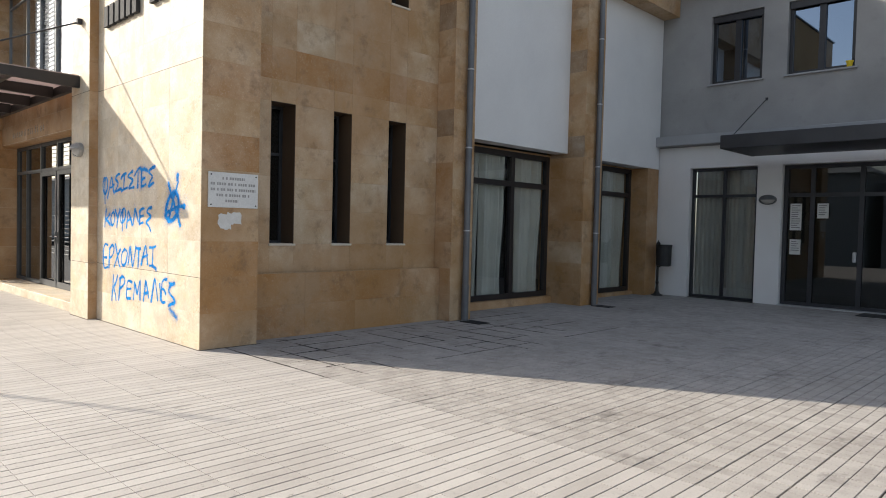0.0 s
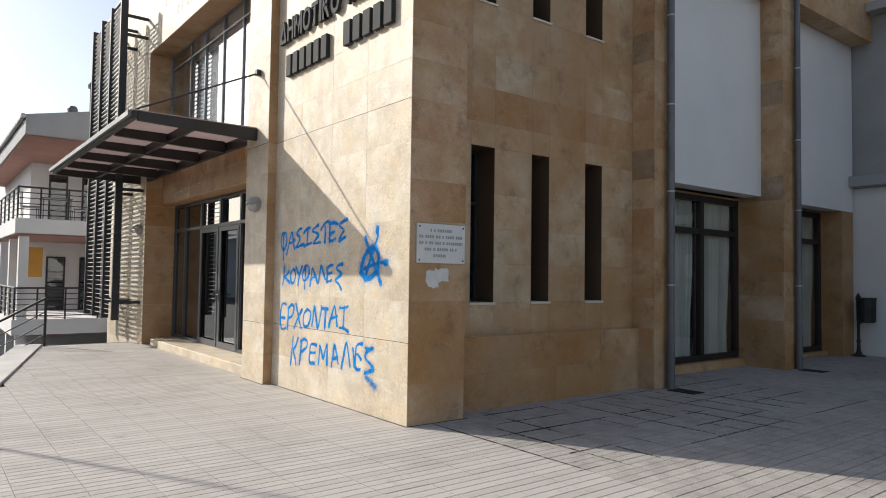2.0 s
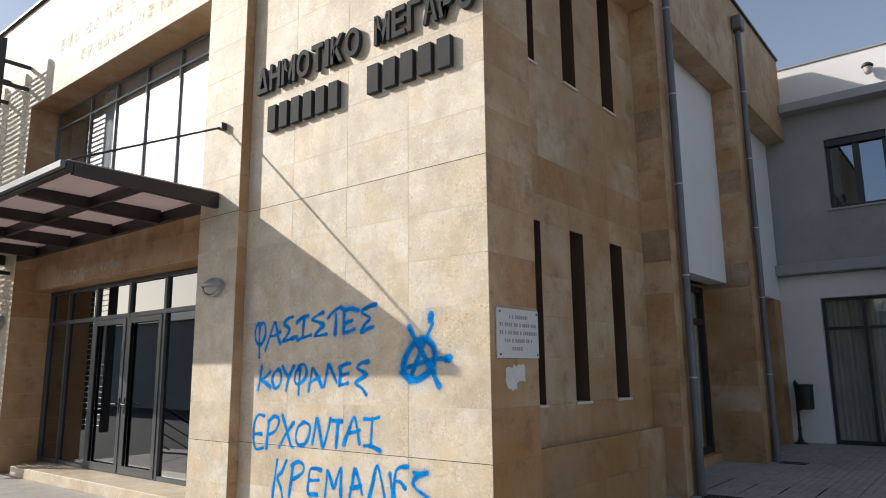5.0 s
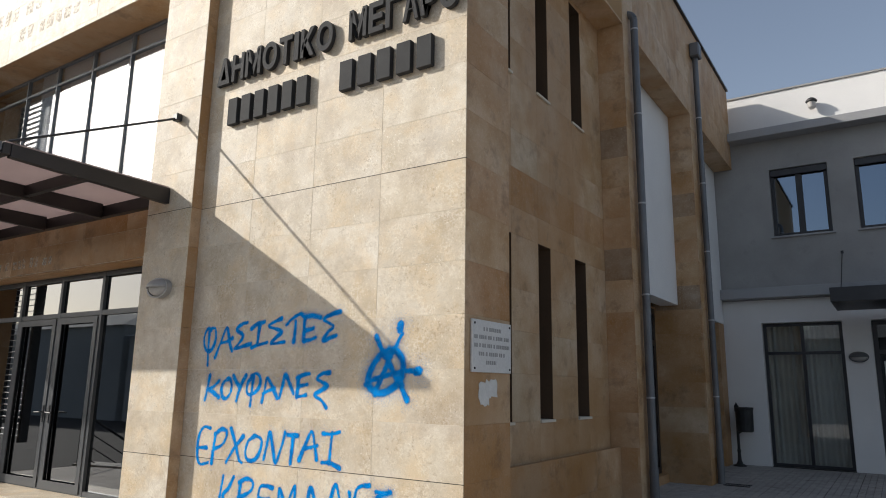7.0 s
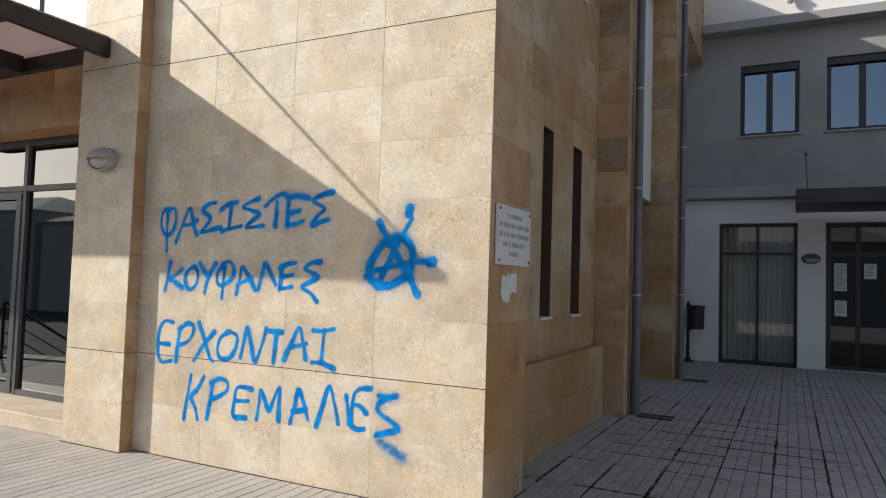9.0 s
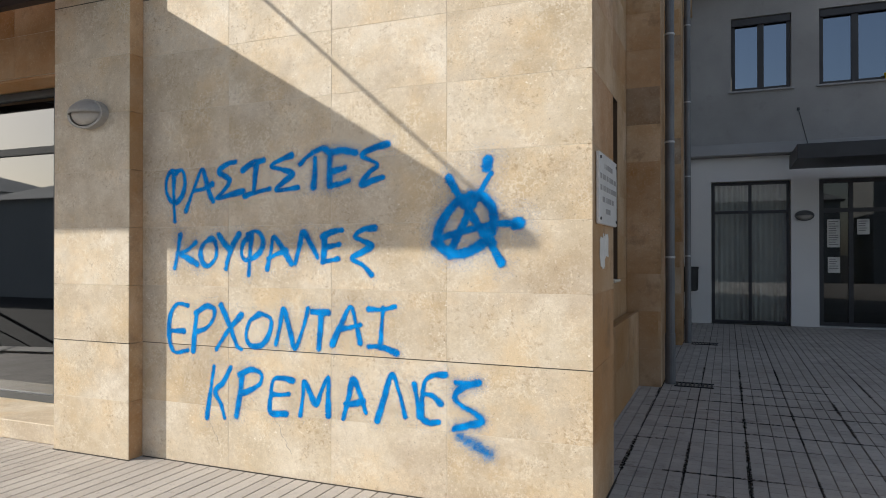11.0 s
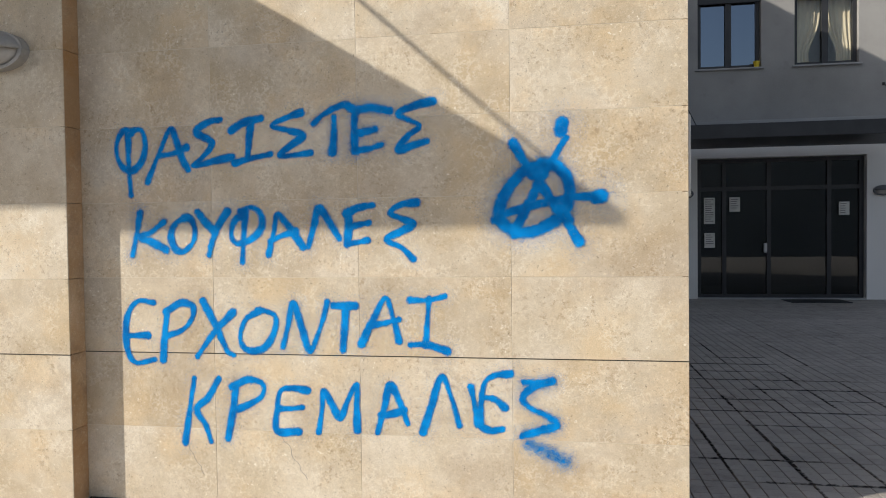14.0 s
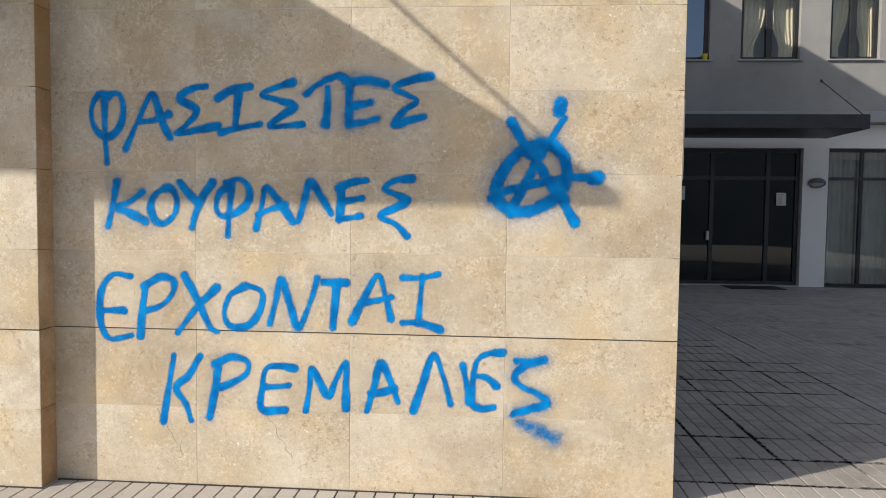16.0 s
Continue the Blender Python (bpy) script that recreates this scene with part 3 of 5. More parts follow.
def glazing(th, axis, plane, us, zs, mat, pane_mat, w=0.05, d=0.07, solid=()):
    """Frame bars along us and zs with a pane in every field. axis: the way it faces."""
    def span(u0, u1, v0, v1, z0, z1):
        return (u0, u1, plane + v0, plane + v1, z0, z1) if axis == "-y" else (plane - v1, plane - v0, u0, u1, z0, z1)
    bars = bmesh.new()
    for k, u in enumerate(us):
        a, b = (u, u + w) if k == 0 else (u - w, u) if k == len(us) - 1 else (u - w / 2, u + w / 2)
        box(bars, *span(a, b, 0, d, zs[0], zs[-1]))
    for k, z in enumerate(zs):
        a, b = (z, z + w) if k == 0 else (z - w, z) if k == len(zs) - 1 else (z - w / 2, z + w / 2)
        box(bars, *span(us[0] + 0.001, us[-1] - 0.001, 0.004, d - 0.004, a, b))
    part("window_frame", bars, mat, th)
    for u0, u1 in zip(us, us[1:]):
        for z0, z1 in zip(zs, zs[1:]):
            p = part("pane", boxes(span(u0 + w / 2, u1 - w / 2, d * 0.5, d * 0.5 + 0.006, z0 + w / 2, z1 - w / 2)), pane_mat, th)
            p.visible_shadow = pane_mat in (GLASS_DARK, GLASS_HALL)


def curtain(name, axis, plane, u0, u1, z0, z1, material, label, waves=9, depth=0.035, pinch=0.0, group="curtains"):
    """Hanging cloth with folds; pinch draws it in at two fifths of its height towards u0."""
    bm = bmesh.new()
    n, rows = waves * 6, 10
    grid = []
    for r in range(rows + 1):
        z = z0 + (z1 - z0) * r / rows
        f = r / rows
        tuck = pinch * math.exp(-((f - 0.16) / 0.3) ** 2)
        line = []
        for k in range(n + 1):
            s = k / n
            u = u0 + (u1 - u0) * s * (1 - tuck)
            v = plane + depth * math.sin(s * waves * 2 * math.pi + 0.7 * math.sin(5 * s) + 0.3 * f) * (0.6 + 0.4 * math.sin(9 * s + 1))
            line.append(bm.verts.new((u, v, z) if axis == "-y" else (-v, u, z)))
        grid.append(line)
    for a, b in zip(grid, grid[1:]):
        for k in range(n):
            bm.faces.new((a[k], a[k + 1], b[k + 1], b[k]))
    ob = part(name, bm, material)
    for f in ob.data.polygons:
        f.use_smooth = True
    return tagged(ob, label, "curtain", group)


# upper windows
for k, (a, b) in enumerate(WIN):
    w = thing("window", "dark framed two-sash upper window in the grey wall", "window", (a, GYB, WZ[0]), "upper windows of the rear block", "structure")
    w.location = (0, 0, 0)
    glazing(w, "-y", GYB + 0.10, [a + 0.01, (a + b) / 2, b - 0.01], [WZ[0] + 0.01, WZ[1] - 0.01], STEEL, GLASS if k > 1 else GLASS_UP, 0.07, 0.07)
    part("window_sill", rounded(boxes((a - 0.05, b + 0.05, GYB - 0.05, GYB + 0.12, WZ[0] - 0.03, WZ[0] + 0.006)), 0.004), GREY_LIGHT, w)
    part("shutter_box", rounded(boxes((a + 0.012, b - 0.012, GYB + 0.04, GYB + 0.099, WZ[1] - 0.15, WZ[1] - 0.012)), 0.004), STEEL, w, "dark roller shutter box")
    part("window_mullion", boxes(((a + b) / 2 - 0.06, (a + b) / 2 + 0.06, GYB + 0.085, GYB + 0.15, WZ[0] + 0.02, WZ[1] - 0.02)), STEEL, w)
    if k > 1:
        curtain("curtain", "-y", GYB + 0.27, a + 0.02, (a + b) / 2 - 0.02, WZ[0], WZ[1], CREAM_CURTAIN, "cream curtain tied back behind an upper window", 6, 0.03, 0.42, "upper curtains")
        curtain("curtain", "-y", GYB + 0.27, b - 0.02, (a + b) / 2 + 0.05, WZ[0], WZ[1], CREAM_CURTAIN, "cream curtain tied back behind an upper window", 6, 0.03, 0.42, "upper curtains")
pot = thing("flower_pot", "small yellow plastic pot on an upper sill", "pot", (-3.50, GYB + 0.0, WZ[0] + 0.007))
lathe_bm = lathe(bmesh.new(), [(0.045, 0), (0.06, 0.09), (0.068, 0.09), (0.068, 0.115), (0.05, 0.115), (0.045, 0.1)], (0, 0, 0), 14)
part("pot_body", lathe_bm, YELLOW, pot)

# ground floor glazing of the rear block
DT, DTOP = 2.3, 2.92
for k, (a, b) in enumerate(DOORS):
    if k == 1:
        continue
    w = thing("glass_door", "dark framed tall glazed door with beige curtains behind", "door", (0, 0, 0), "glazed doors of the rear block", "structure")
    glazing(w, "-y", GYB + 0.14, [a + 0.01, (a + b) / 2, b - 0.01], [0.01, DT, DTOP], STEEL, GLASS_REAR, 0.06, 0.07)
    curtain("curtain", "-y", GYB + 0.36, a + 0.02, (a + b) / 2 - 0.03, 0.04, DTOP, CURTAIN, "long beige curtain behind a glazed door", 7, 0.04)
    curtain("curtain", "-y", GYB + 0.37, (a + b) / 2 + 0.02, b - 0.02, 0.04, DTOP, CURTAIN, "long beige curtain behind a glazed door", 7, 0.04)
a, b = DOORS[1]
entrance = thing("entrance_door", "dark steel glazed entrance with one open leaf and paper notices", "door", (0, 0, 0), "", "structure")
glazing(entrance, "-y", GYB + 0.14, [a + 0.01, -4.10, -3.22, -2.06, b - 0.01], [0.01, DT, DTOP], STEEL, GLASS_HALL, 0.08, 0.08)
part("threshold", rounded(boxes((a, b, GYB - 0.03, GYB + 0.3, -0.005, 0.022)), 0.003), ALU_PALE, entrance, "pale metal threshold")
part("lever_handle", rounded(boxes((-3.33, -3.27, GYB + 0.08, GYB + 0.138, 0.96, 1.16)), 0.008), ALU_PALE, entrance, "bright metal handle")
for x0, x1, z0, z1, lab in ((-4.51, -4.29, 1.57, 2.12, "long white notice taped to the door glass"), (-4.50, -4.29, 1.07, 1.38, "white notice with a stamp taped to the door glass"), (-4.00, -3.79, 1.82, 2.12, "printed sheet taped to the door glass"), (-1.88, -1.68, 1.72, 1.99, "printed sheet taped to the side glass")):
    n = thing("notice", lab, "paper notice", (x0, GYB + 0.13, z0), "notices on the entrance")
    part("sheet", boxes((0, x1 - x0, 0, 0.003, 0, z1 - z0)), PAPER, n)
    lines = bmesh.new()
    for q in range(int((z1 - z0) / 0.045) - 1):
        box(lines, 0.025, (x1 - x0) * random.uniform(0.6, 0.88), -0.0016, 0.001, z1 - z0 - 0.05 - q * 0.045, z1 - z0 - 0.035 - q * 0.045)
    part("print", lines, INK, n, "unreadable grey lines of print")
mat_th = thing("door_mat", "dark rubber mat before the entrance", "mat", (-2.5, GYB - 0.4, 0.0))
part("mat_body", rounded(boxes((-0.55, 0.55, -0.32, 0.32, 0.0, 0.014)), 0.004), IRON, mat_th)

# canopy over the rear entrance
rc = thing("rear_canopy", "flat black steel canopy hung over the rear entrance", "canopy", (0, 0, 0))
CX0, CX1, CY0 = -5.2, -1.07, 13.4
part("canopy_frame", rounded(boxes((CX0, CX1, CY0, CY0 + 0.06, 3.1, 3.36), (CX0, CX0 + 0.06, CY0 + 0.062, GYB - 0.225, 3.1, 3.36), (CX1 - 0.06, CX1, CY0 + 0.062, GYB - 0.225, 3.1, 3.36)), 0.006), STEEL, rc)
part("canopy_sheet", boxes((CX0 + 0.05, CX1 - 0.05, CY0 + 0.05, GYB - 0.23, 3.105, 3.13)), STEEL, rc)
for k in range(1, 5):
    x = CX0 + (CX1 - CX0) * k / 5
    part("canopy_rib", boxes((x - 0.025, x + 0.025, CY0 + 0.064, GYB - 0.23, 3.135, 3.235)), STEEL, rc)
for x in (CX0 + 0.18, CX1 - 0.04):
    part("tie_rod", rod(bmesh.new(), (x, CY0 + 0.15, 3.36), (x, GYB - 0.01, 4.32), 0.009), STEEL, rc)
    part("anchor_plate", rounded(boxes((x - 0.025, x + 0.025, GYB - 0.014, GYB + 0.0, 4.29, 4.35)), 0.003), STEEL, rc)


def oval_lamp(at, face, rim=LAMP_GREY):
    th = thing("bulkhead_lamp", "oval grey bulkhead lamp with a hooded guard on the wall", "wall lamp", at, "bulkhead lamps")
    bm = bmesh.new()
    bmesh.ops.create_uvsphere(bm, u_segments=20, v_segments=10, radius=1, matrix=Matrix.Diagonal((0.145, 0.075, 0.085, 1)))
    bmesh.ops.delete(bm, geom=[v for v in bm.verts if v.co.y > 0.03], context="VERTS")
    ob = part("lamp_glass", bm, OVAL, th, "ribbed frosted glass")
    for f in ob.data.polygons:
        f.use_smooth = True
    ring = bmesh.new()
    n = 24
    for k in range(n):
        a0, a1 = 2 * math.pi * k / n, 2 * math.pi * (k + 1) / n
        q = []
        for a in (a0, a1):
            for r, y in ((1.0, -0.03), (1.16, -0.03), (1.16, 0.028), (1.0, 0.028)):
                q.append(ring.verts.new((0.15 * r * math.cos(a), y, 0.09 * r * math.sin(a))))
        for e in range(4):
            ring.faces.new((q[e], q[(e + 1) % 4], q[(e + 1) % 4 + 4], q[e + 4]))
    bmesh.ops.remove_doubles(ring, verts=list(ring.verts), dist=1e-5)
    part("lamp_body", ring, rim, th, "grey metal rim")
    hood = bmesh.new()
    bmesh.ops.create_uvsphere(hood, u_segments=24, v_segments=14, radius=1, matrix=Matrix.Diagonal((0.166, 0.108, 0.102, 1)))
    bmesh.ops.delete(hood, geom=[v for v in hood.verts if v.co.y > 0.03 or v.co.z < -0.002], context="VERTS")
    bmesh.ops.solidify(hood, geom=list(hood.faces), thickness=0.006)
    for f in hood.faces:
        f.smooth = True
    part("lamp_hood", hood, rim, th, "grey metal hood over the lamp")
    th.rotation_euler = (0, 0, face)
    return th


oval_lamp((-10.59, PY - 0.028, 2.46), 0)
oval_lamp((-16.8, PY - 0.028, 2.40), 0)
oval_lamp((-4.92, GYB - 0.01, 2.2), 0, ZINC)
oval_lamp((-1.12, GYB - 0.01, 2.2), 0, ZINC)

lantern = thing("parapet_lamp", "small jar-shaped wall lamp with a dark cap on the white parapet", "wall lamp", (-5.31, GYB + 0.25, 7.70))
part("lamp_glass", lathe(bmesh.new(), [(0.05, -0.16), (0.075, -0.13), (0.085, -0.02), (0.07, 0.0)], (0, -0.14, 0), 14), OVAL, lantern, "pale glass jar")
part("lamp_cap", lathe(bmesh.new(), [(0.115, 0.0), (0.11, 0.03), (0.07, 0.07), (0.03, 0.09), (0.012, 0.1)], (0, -0.14, 0), 14), IRON, lantern, "dark metal cap")
part("arm", rod(bmesh.new(), (0, 0.0, 0.03), (0, -0.13, 0.05), 0.018), IRON, lantern)

# ---- side wall windows ----
for y0, y1, z0, us in ((P1[1], P2[0], 0.14, [9.1, 10.3, 11.45]), (P2[1], 14.72, 0.08, [12.6, 13.4, 14.70])):
    w = thing("side_window", "dark brown framed tall window with pale curtains behind", "window", (0, 0, 0), "side windows", "structure")
    glazing(w, "+x", GX, us, [z0, 2.3, 2.9], STEEL_BROWN, GLASS, 0.1, 0.09)
    part("side_jamb", boxes((GX - 0.2, GX + 0.01, y0, us[0] - 0.001, 0, 2.93), (GX - 0.2, GX + 0.01, us[2] + 0.001, y1, 0, 2.93), (GX - 0.2, GX + 0.01, us[0], us[2], 2.901, 2.93)), STONE_SIDE, w, "brown stone jamb")
    part("window_sill", rounded(boxes((GX - 0.1, GX + 0.12, y0, y1 - 0.01, 0.0, z0 - 0.003)), 0.004), STONE_SIDE, w, "brown stone sill")
    for c0, c1, n in ((us[0] + 0.08, us[0] + 0.34, 2), (us[0] + 0.42, us[1] - 0.1, 4), (us[1] + 0.07, us[1] + 0.16, 1), (us[1] + 0.27, us[2] - 0.1, 5)):
        curtain("curtain", "+x", -GX + 0.15, c0, c1, z0 + 0.02, 2.86, CURTAIN, "long pale curtain hanging in folds behind a side window", n, 0.085, 0.12)
for z0, z1 in SLIT_Z:
    for y0, y1 in SLIT:
        w = thing("slit_window", "narrow dark slit window sunk in the stone wall", "window", (0, 0, 0), "slit windows", "structure")
        glazing(w, "+x", RX - 0.3, [y0 + 0.002, y1 - 0.002], [z0 + 0.002, (z0 * 0.35 + z1 * 0.65), z1 - 0.002], STEEL, GLASS_DARK, 0.035, 0.05)
        part("window_sill", rounded(boxes((RX - 0.3, RX + 0.025, y0 - 0.015, y1 + 0.015, z0 - 0.022, z0 + 0.004)), 0.003), GROUT, w, "thin pale stone sill")
        part("window_reveal", boxes((RX - 0.36, RX - 0.004, y0 - 0.03, y0 + 0.002, z0, z1), (RX - 0.36, RX - 0.004, y1 - 0.002, y1 + 0.03, z0, z1), (RX - 0.36, RX - 0.004, y0 + 0.003, y1 - 0.003, z1 - 0.003, z1 + 0.03)), REVEAL, w, "dark brown window reveal")
for z0, z1 in ((1.15, 2.95), (4.6, 6.02)):
    for a, b in ((-18.65, -18.15), (-17.5, -17.0)):
        w = thing("slit_window", "narrow dark slit window behind the louvre screen", "window", (0, 0, 0), "louvred windows", "structure")
        part("pane", boxes((a, b, PY + 0.02, PY + 0.028, z0, z1)), GLASS_DARK, w)
        part("window_frame", boxes((a, a + 0.03, PY + 0.012, PY + 0.032, z0, z1), (b - 0.03, b, PY + 0.012, PY + 0.032, z0, z1)), STEEL, w)

# ---- entrance bay glazing ----
XS = [OX0, -15.69, -14.73, -13.69, -12.70, -11.72, OX1]
doors = thing("front_entrance", "dark grey aluminium glazed entrance with double doors and transoms", "door", (0, 0, 0), "", "structure")
glazing(doors, "-y", GY, XS, [0.15, 2.37, 2.90], ALU, GLASS_DOOR, 0.06, 0.08)
for k in (2, 3):
    leaf = part("door_leaf", boxes((XS[k] + 0.035, XS[k] + 0.115, GY - 0.012, GY - 0.001, 0.17, 2.33), (XS[k + 1] - 0.115, XS[k + 1] - 0.035, GY - 0.012, GY - 0.001, 0.17, 2.33), (XS[k] + 0.115, XS[k + 1] - 0.115, GY - 0.012, GY - 0.001, 2.25, 2.33), (XS[k] + 0.115, XS[k + 1] - 0.115, GY - 0.012, GY - 0.001, 0.17, 0.27)), ALU, doors, "dark grey door leaf frame")
    hx = XS[3] + (-0.075 if k == 2 else 0.075)
    hb = rounded(boxes((hx - 0.018, hx + 0.018, GY - 0.022, GY - 0.012, 0.98, 1.2)), 0.003)
    rod(hb, (hx, GY - 0.012, 1.11), (hx, GY - 0.06, 1.11), 0.01)
    rod(hb, (hx, GY - 0.06, 1.11), (hx + (0.13 if k == 3 else -0.13), GY - 0.06, 1.105), 0.01)
    part("door_handle", hb, STEEL, leaf, "black lever handle")
XU = [OX0, -15.14, -14.27, -13.33, -12.41, -11.48, OX1]
upwin = thing("front_upper_window", "wide dark framed upper window in six fields mirroring the sky", "window", (0, 0, 0), "", "structure")
glazing(upwin, "-y", 4.1, XU, [3.66, 5.78, OTOP], ALU_MID, GLASS_SKY, 0.032, 0.05)
for k in range(1, 6):
    curtain("blind", "-y", 4.166, XU[k] + (0.3 if k == 1 else 0.03), XU[k + 1] - 0.03, 3.625, OTOP + 0.03, WHITE, "pale cloth blind behind the upper front window", 5, 0.012, 0.0, "blinds")
structure("entrance_step", rounded(boxes((OX0 + 0.42, OX1 + 0.002, 3.72, GY + 0.1, 0, 0.148)), 0.006), STONE_FRONT, "cream stone step before the entrance doors", "step")
structure("entrance_step_side", boxes((OX0 + 0.004, OX0 + 0.416, 4.0, GY + 0.1, 0, 0.145)), STONE_SIDE, "brown stone filler beside the step", "step")

# ---- glazed steel canopy over the front entrance ----
can = thing("front_canopy", "dark steel canopy with dusty glass panels hung on tie rods", "canopy", (0, 0, 0))
AX0, AX1, AY0, AZ = -16.95, -10.6, 2.0, 3.365
part("front_beam", rounded(boxes((AX0, AX1, AY0, AY0 + 0.07, AZ + 0.065, AZ + 0.17)), 0.006), STEEL_BROWN, can)
part("gutter", rounded(boxes((AX0, AX1, AY0 - 0.05, AY0 - 0.002, AZ + 0.09, AZ + 0.17)), 0.008), ZINC, can, "pale metal front edge")
for k in range(6):
    x = AX0 + (AX1 - AX0 - 0.07) * k / 5
    bm = bmesh.new()
    v = box(bm, x, x + 0.07, AY0 + 0.072, PY - 0.002, AZ, AZ + 0.17)
    for p in v:
        if p.co.y < AY0 + 0.1 and p.co.z < AZ + 0.05:
            p.co.z += 0.05
    part("rib", rounded(bm, 0.004), STEEL_BROWN, can)
    if k < 5:
        x1 = AX0 + (AX1 - AX0 - 0.07) * (k + 1) / 5
        part("cross_bar", boxes((x + 0.071, x1 - 0.001, 2.78, 2.84, AZ + 0.05, AZ + 0.165)), STEEL_BROWN, can)
        part("glass_panel", boxes((x + 0.01, x1 + 0.06, AY0 + 0.02, PY - 0.01, AZ + 0.173, AZ + 0.185)), CANOPY_GLASS, can)
# added strip behind the canopy that keeps the sun off the lintel
part("added_back_sheet", boxes((OX0 + 0.01, OX1 - 0.01, PY - 0.009, lintel_y - 0.003, AZ + 0.173, AZ + 0.185)), CANOPY_GLASS, can)
part("wall_rail", boxes((AX0, PX0 - 0.005, PY + 0.005, PY + 0.08, AZ + 0.02, AZ + 0.15)), STEEL_BROWN, can)
for x in (AX1 + 0.05, AX0 + 0.1):
    part("tie_rod", rod(bmesh.new(), (x - 0.11, AY0 + 0.06, AZ + 0.2), (x, PY - 0.02, 4.31), 0.012), STEEL, can)
    part("anchor", rounded(boxes((x - 0.04, x + 0.04, PY - 0.07, PY - 0.001, 4.27, 4.35)), 0.006), STEEL, can)

# ---- louvre screen ----
louvre = thing("louvre_screen", "tall dark steel louvre screen standing off the wall on brackets", "sun screen", (0, 0, 0))
LX = [-19.45, -18.5, -17.55, -16.62]
LY = 3.17
for x in LX:
    post = part("post", rounded(boxes((x - 0.04, x + 0.04, LY - 0.07, LY + 0.07, 0.5, 7.25)), 0.005), STEEL, louvre)
    for z in (0.86, 3.2, 6.45, 6.85):
        part("bracket", boxes((x - 0.02, x + 0.02, LY + 0.071, PY - 0.002, z - 0.03, z + 0.03)), STEEL, post)
blade = None
for k in range(3):
    for z in steps(0.6, 7.1, 0.1):
        if blade is None:
            bm = bmesh.new()
            v = box(bm, -0.42, 0.42, -0.026, 0.026, -0.006, 0.006)
            bmesh.ops.rotate(bm, verts=v, cent=(0, 0, 0), matrix=Matrix.Rotation(radians(-8), 3, "X"))
            blade = mesh_of("blade", bm, ALU_PALE)
        ob = new("blade", blade)
        ob.location = ((LX[k] + LX[k + 1]) / 2, LY, z)
        ob.parent = louvre


# ---- downpipes, grates, litter bin ----
def downpipe(y, top, hopper):
    th = thing("downpipe", "grey zinc rain downpipe with clamps on a stone pilaster", "drain pipe", (QX + 0.075, y, 0), "downpipes")
    part("pipe", rod(bmesh.new(), (0, 0, 0.55), (0, 0, top), 0.05, 14), ZINC, th)
    part("pipe_foot", rod(bmesh.new(), (0, 0, 0.0), (0, 0, 0.56), 0.056, 14), ZINC, th, "wider cast foot")
    for z in (1.40, 2.69, 3.90, 5.15, 6.40):
        part("clamp", lathe(bmesh.new(), [(0.053, 0), (0.056, 0.005), (0.056, 0.017), (0.053, 0.022)], (0, 0, z), 14), ALU_PALE, th, "bright pipe clamp")
    if hopper:
        part("hopper", rounded(boxes((-0.07, 0.1, -0.12, 0.12, top, top + 0.28)), 0.02), ZINC, th, "square hopper head")
    else:
        bend = bmesh.new()
        for k in range(6):
            a0, a1 = math.pi / 2 * k / 6, math.pi / 2 * (k + 1) / 6
            rod(bend, (-0.12 + 0.12 * math.cos(a0), 0, top + 0.12 * math.sin(a0)), (-0.12 + 0.12 * math.cos(a1), 0, top + 0.12 * math.sin(a1)), 0.052, 12)
        part("elbow", bend, ZINC, th)


downpipe(8.1, 6.55, False)
downpipe(11.83, 7.6, True)
for y in (8.06, 11.78):
    g = thing("drain_grate", "dark iron drain grate in the paving", "grate", (-6.67, y, 0.0), "drain grates")
    part("grate_frame", boxes((-0.2, 0.2, -0.12, -0.1, 0.001, 0.012), (-0.2, 0.2, 0.1, 0.12, 0.001, 0.012)), IRON, g)
    for k in range(9):
        part("bar", boxes((-0.19 + k * 0.045, -0.17 + k * 0.045, -0.1, 0.1, 0.001, 0.01)), IRON, g)

bin_at = (-7.20, 14.98, 0.0)
lb = thing("litter_bin", "black cast iron litter bin on an ornamental post", "litter bin", bin_at)
part("post", lathe(bmesh.new(), [(0.13, 0), (0.13, 0.02), (0.07, 0.05), (0.04, 0.12), (0.03, 0.3), (0.045, 0.34), (0.028, 0.38), (0.026, 1.2), (0.045, 1.24), (0.03, 1.27), (0.05, 1.33), (0.02, 1.38), (0.004, 1.42)], (0, 0, 0), 14), IRON, lb)
bucket = bmesh.new()
lathe(bucket, [(0.13, 0.76), (0.165, 0.78), (0.175, 1.26), (0.185, 1.27), (0.185, 1.31), (0.15, 1.31), (0.14, 0.9)], (0.15, -0.02, 0), 18)
part("bucket", bucket, IRON, lb)
lb.scale = (1.0, 1.0, 0.9)
part("hanger", rod(rod(bmesh.new(), (0, 0, 0.72), (0.14, -0.01, 0.8), 0.016), (0, 0, 1.15), (0.06, 0, 1.15), 0.016), IRON, lb)

dirt = bmesh.new()
box(dirt, -10.21, -7.0, YF - 0.012, YF - 0.001, -0.003, 0.004)
box(dirt, PX0, PX1 + 0.012, PY - 0.012, PY - 0.001, -0.003, 0.004)
box(dirt, -6.999, -6.988, YF, 4.55, -0.003, 0.004)
structure("trim_dirt_line", dirt, DARKGAP, "dark dirty joint where the walls meet the paving", "joint")

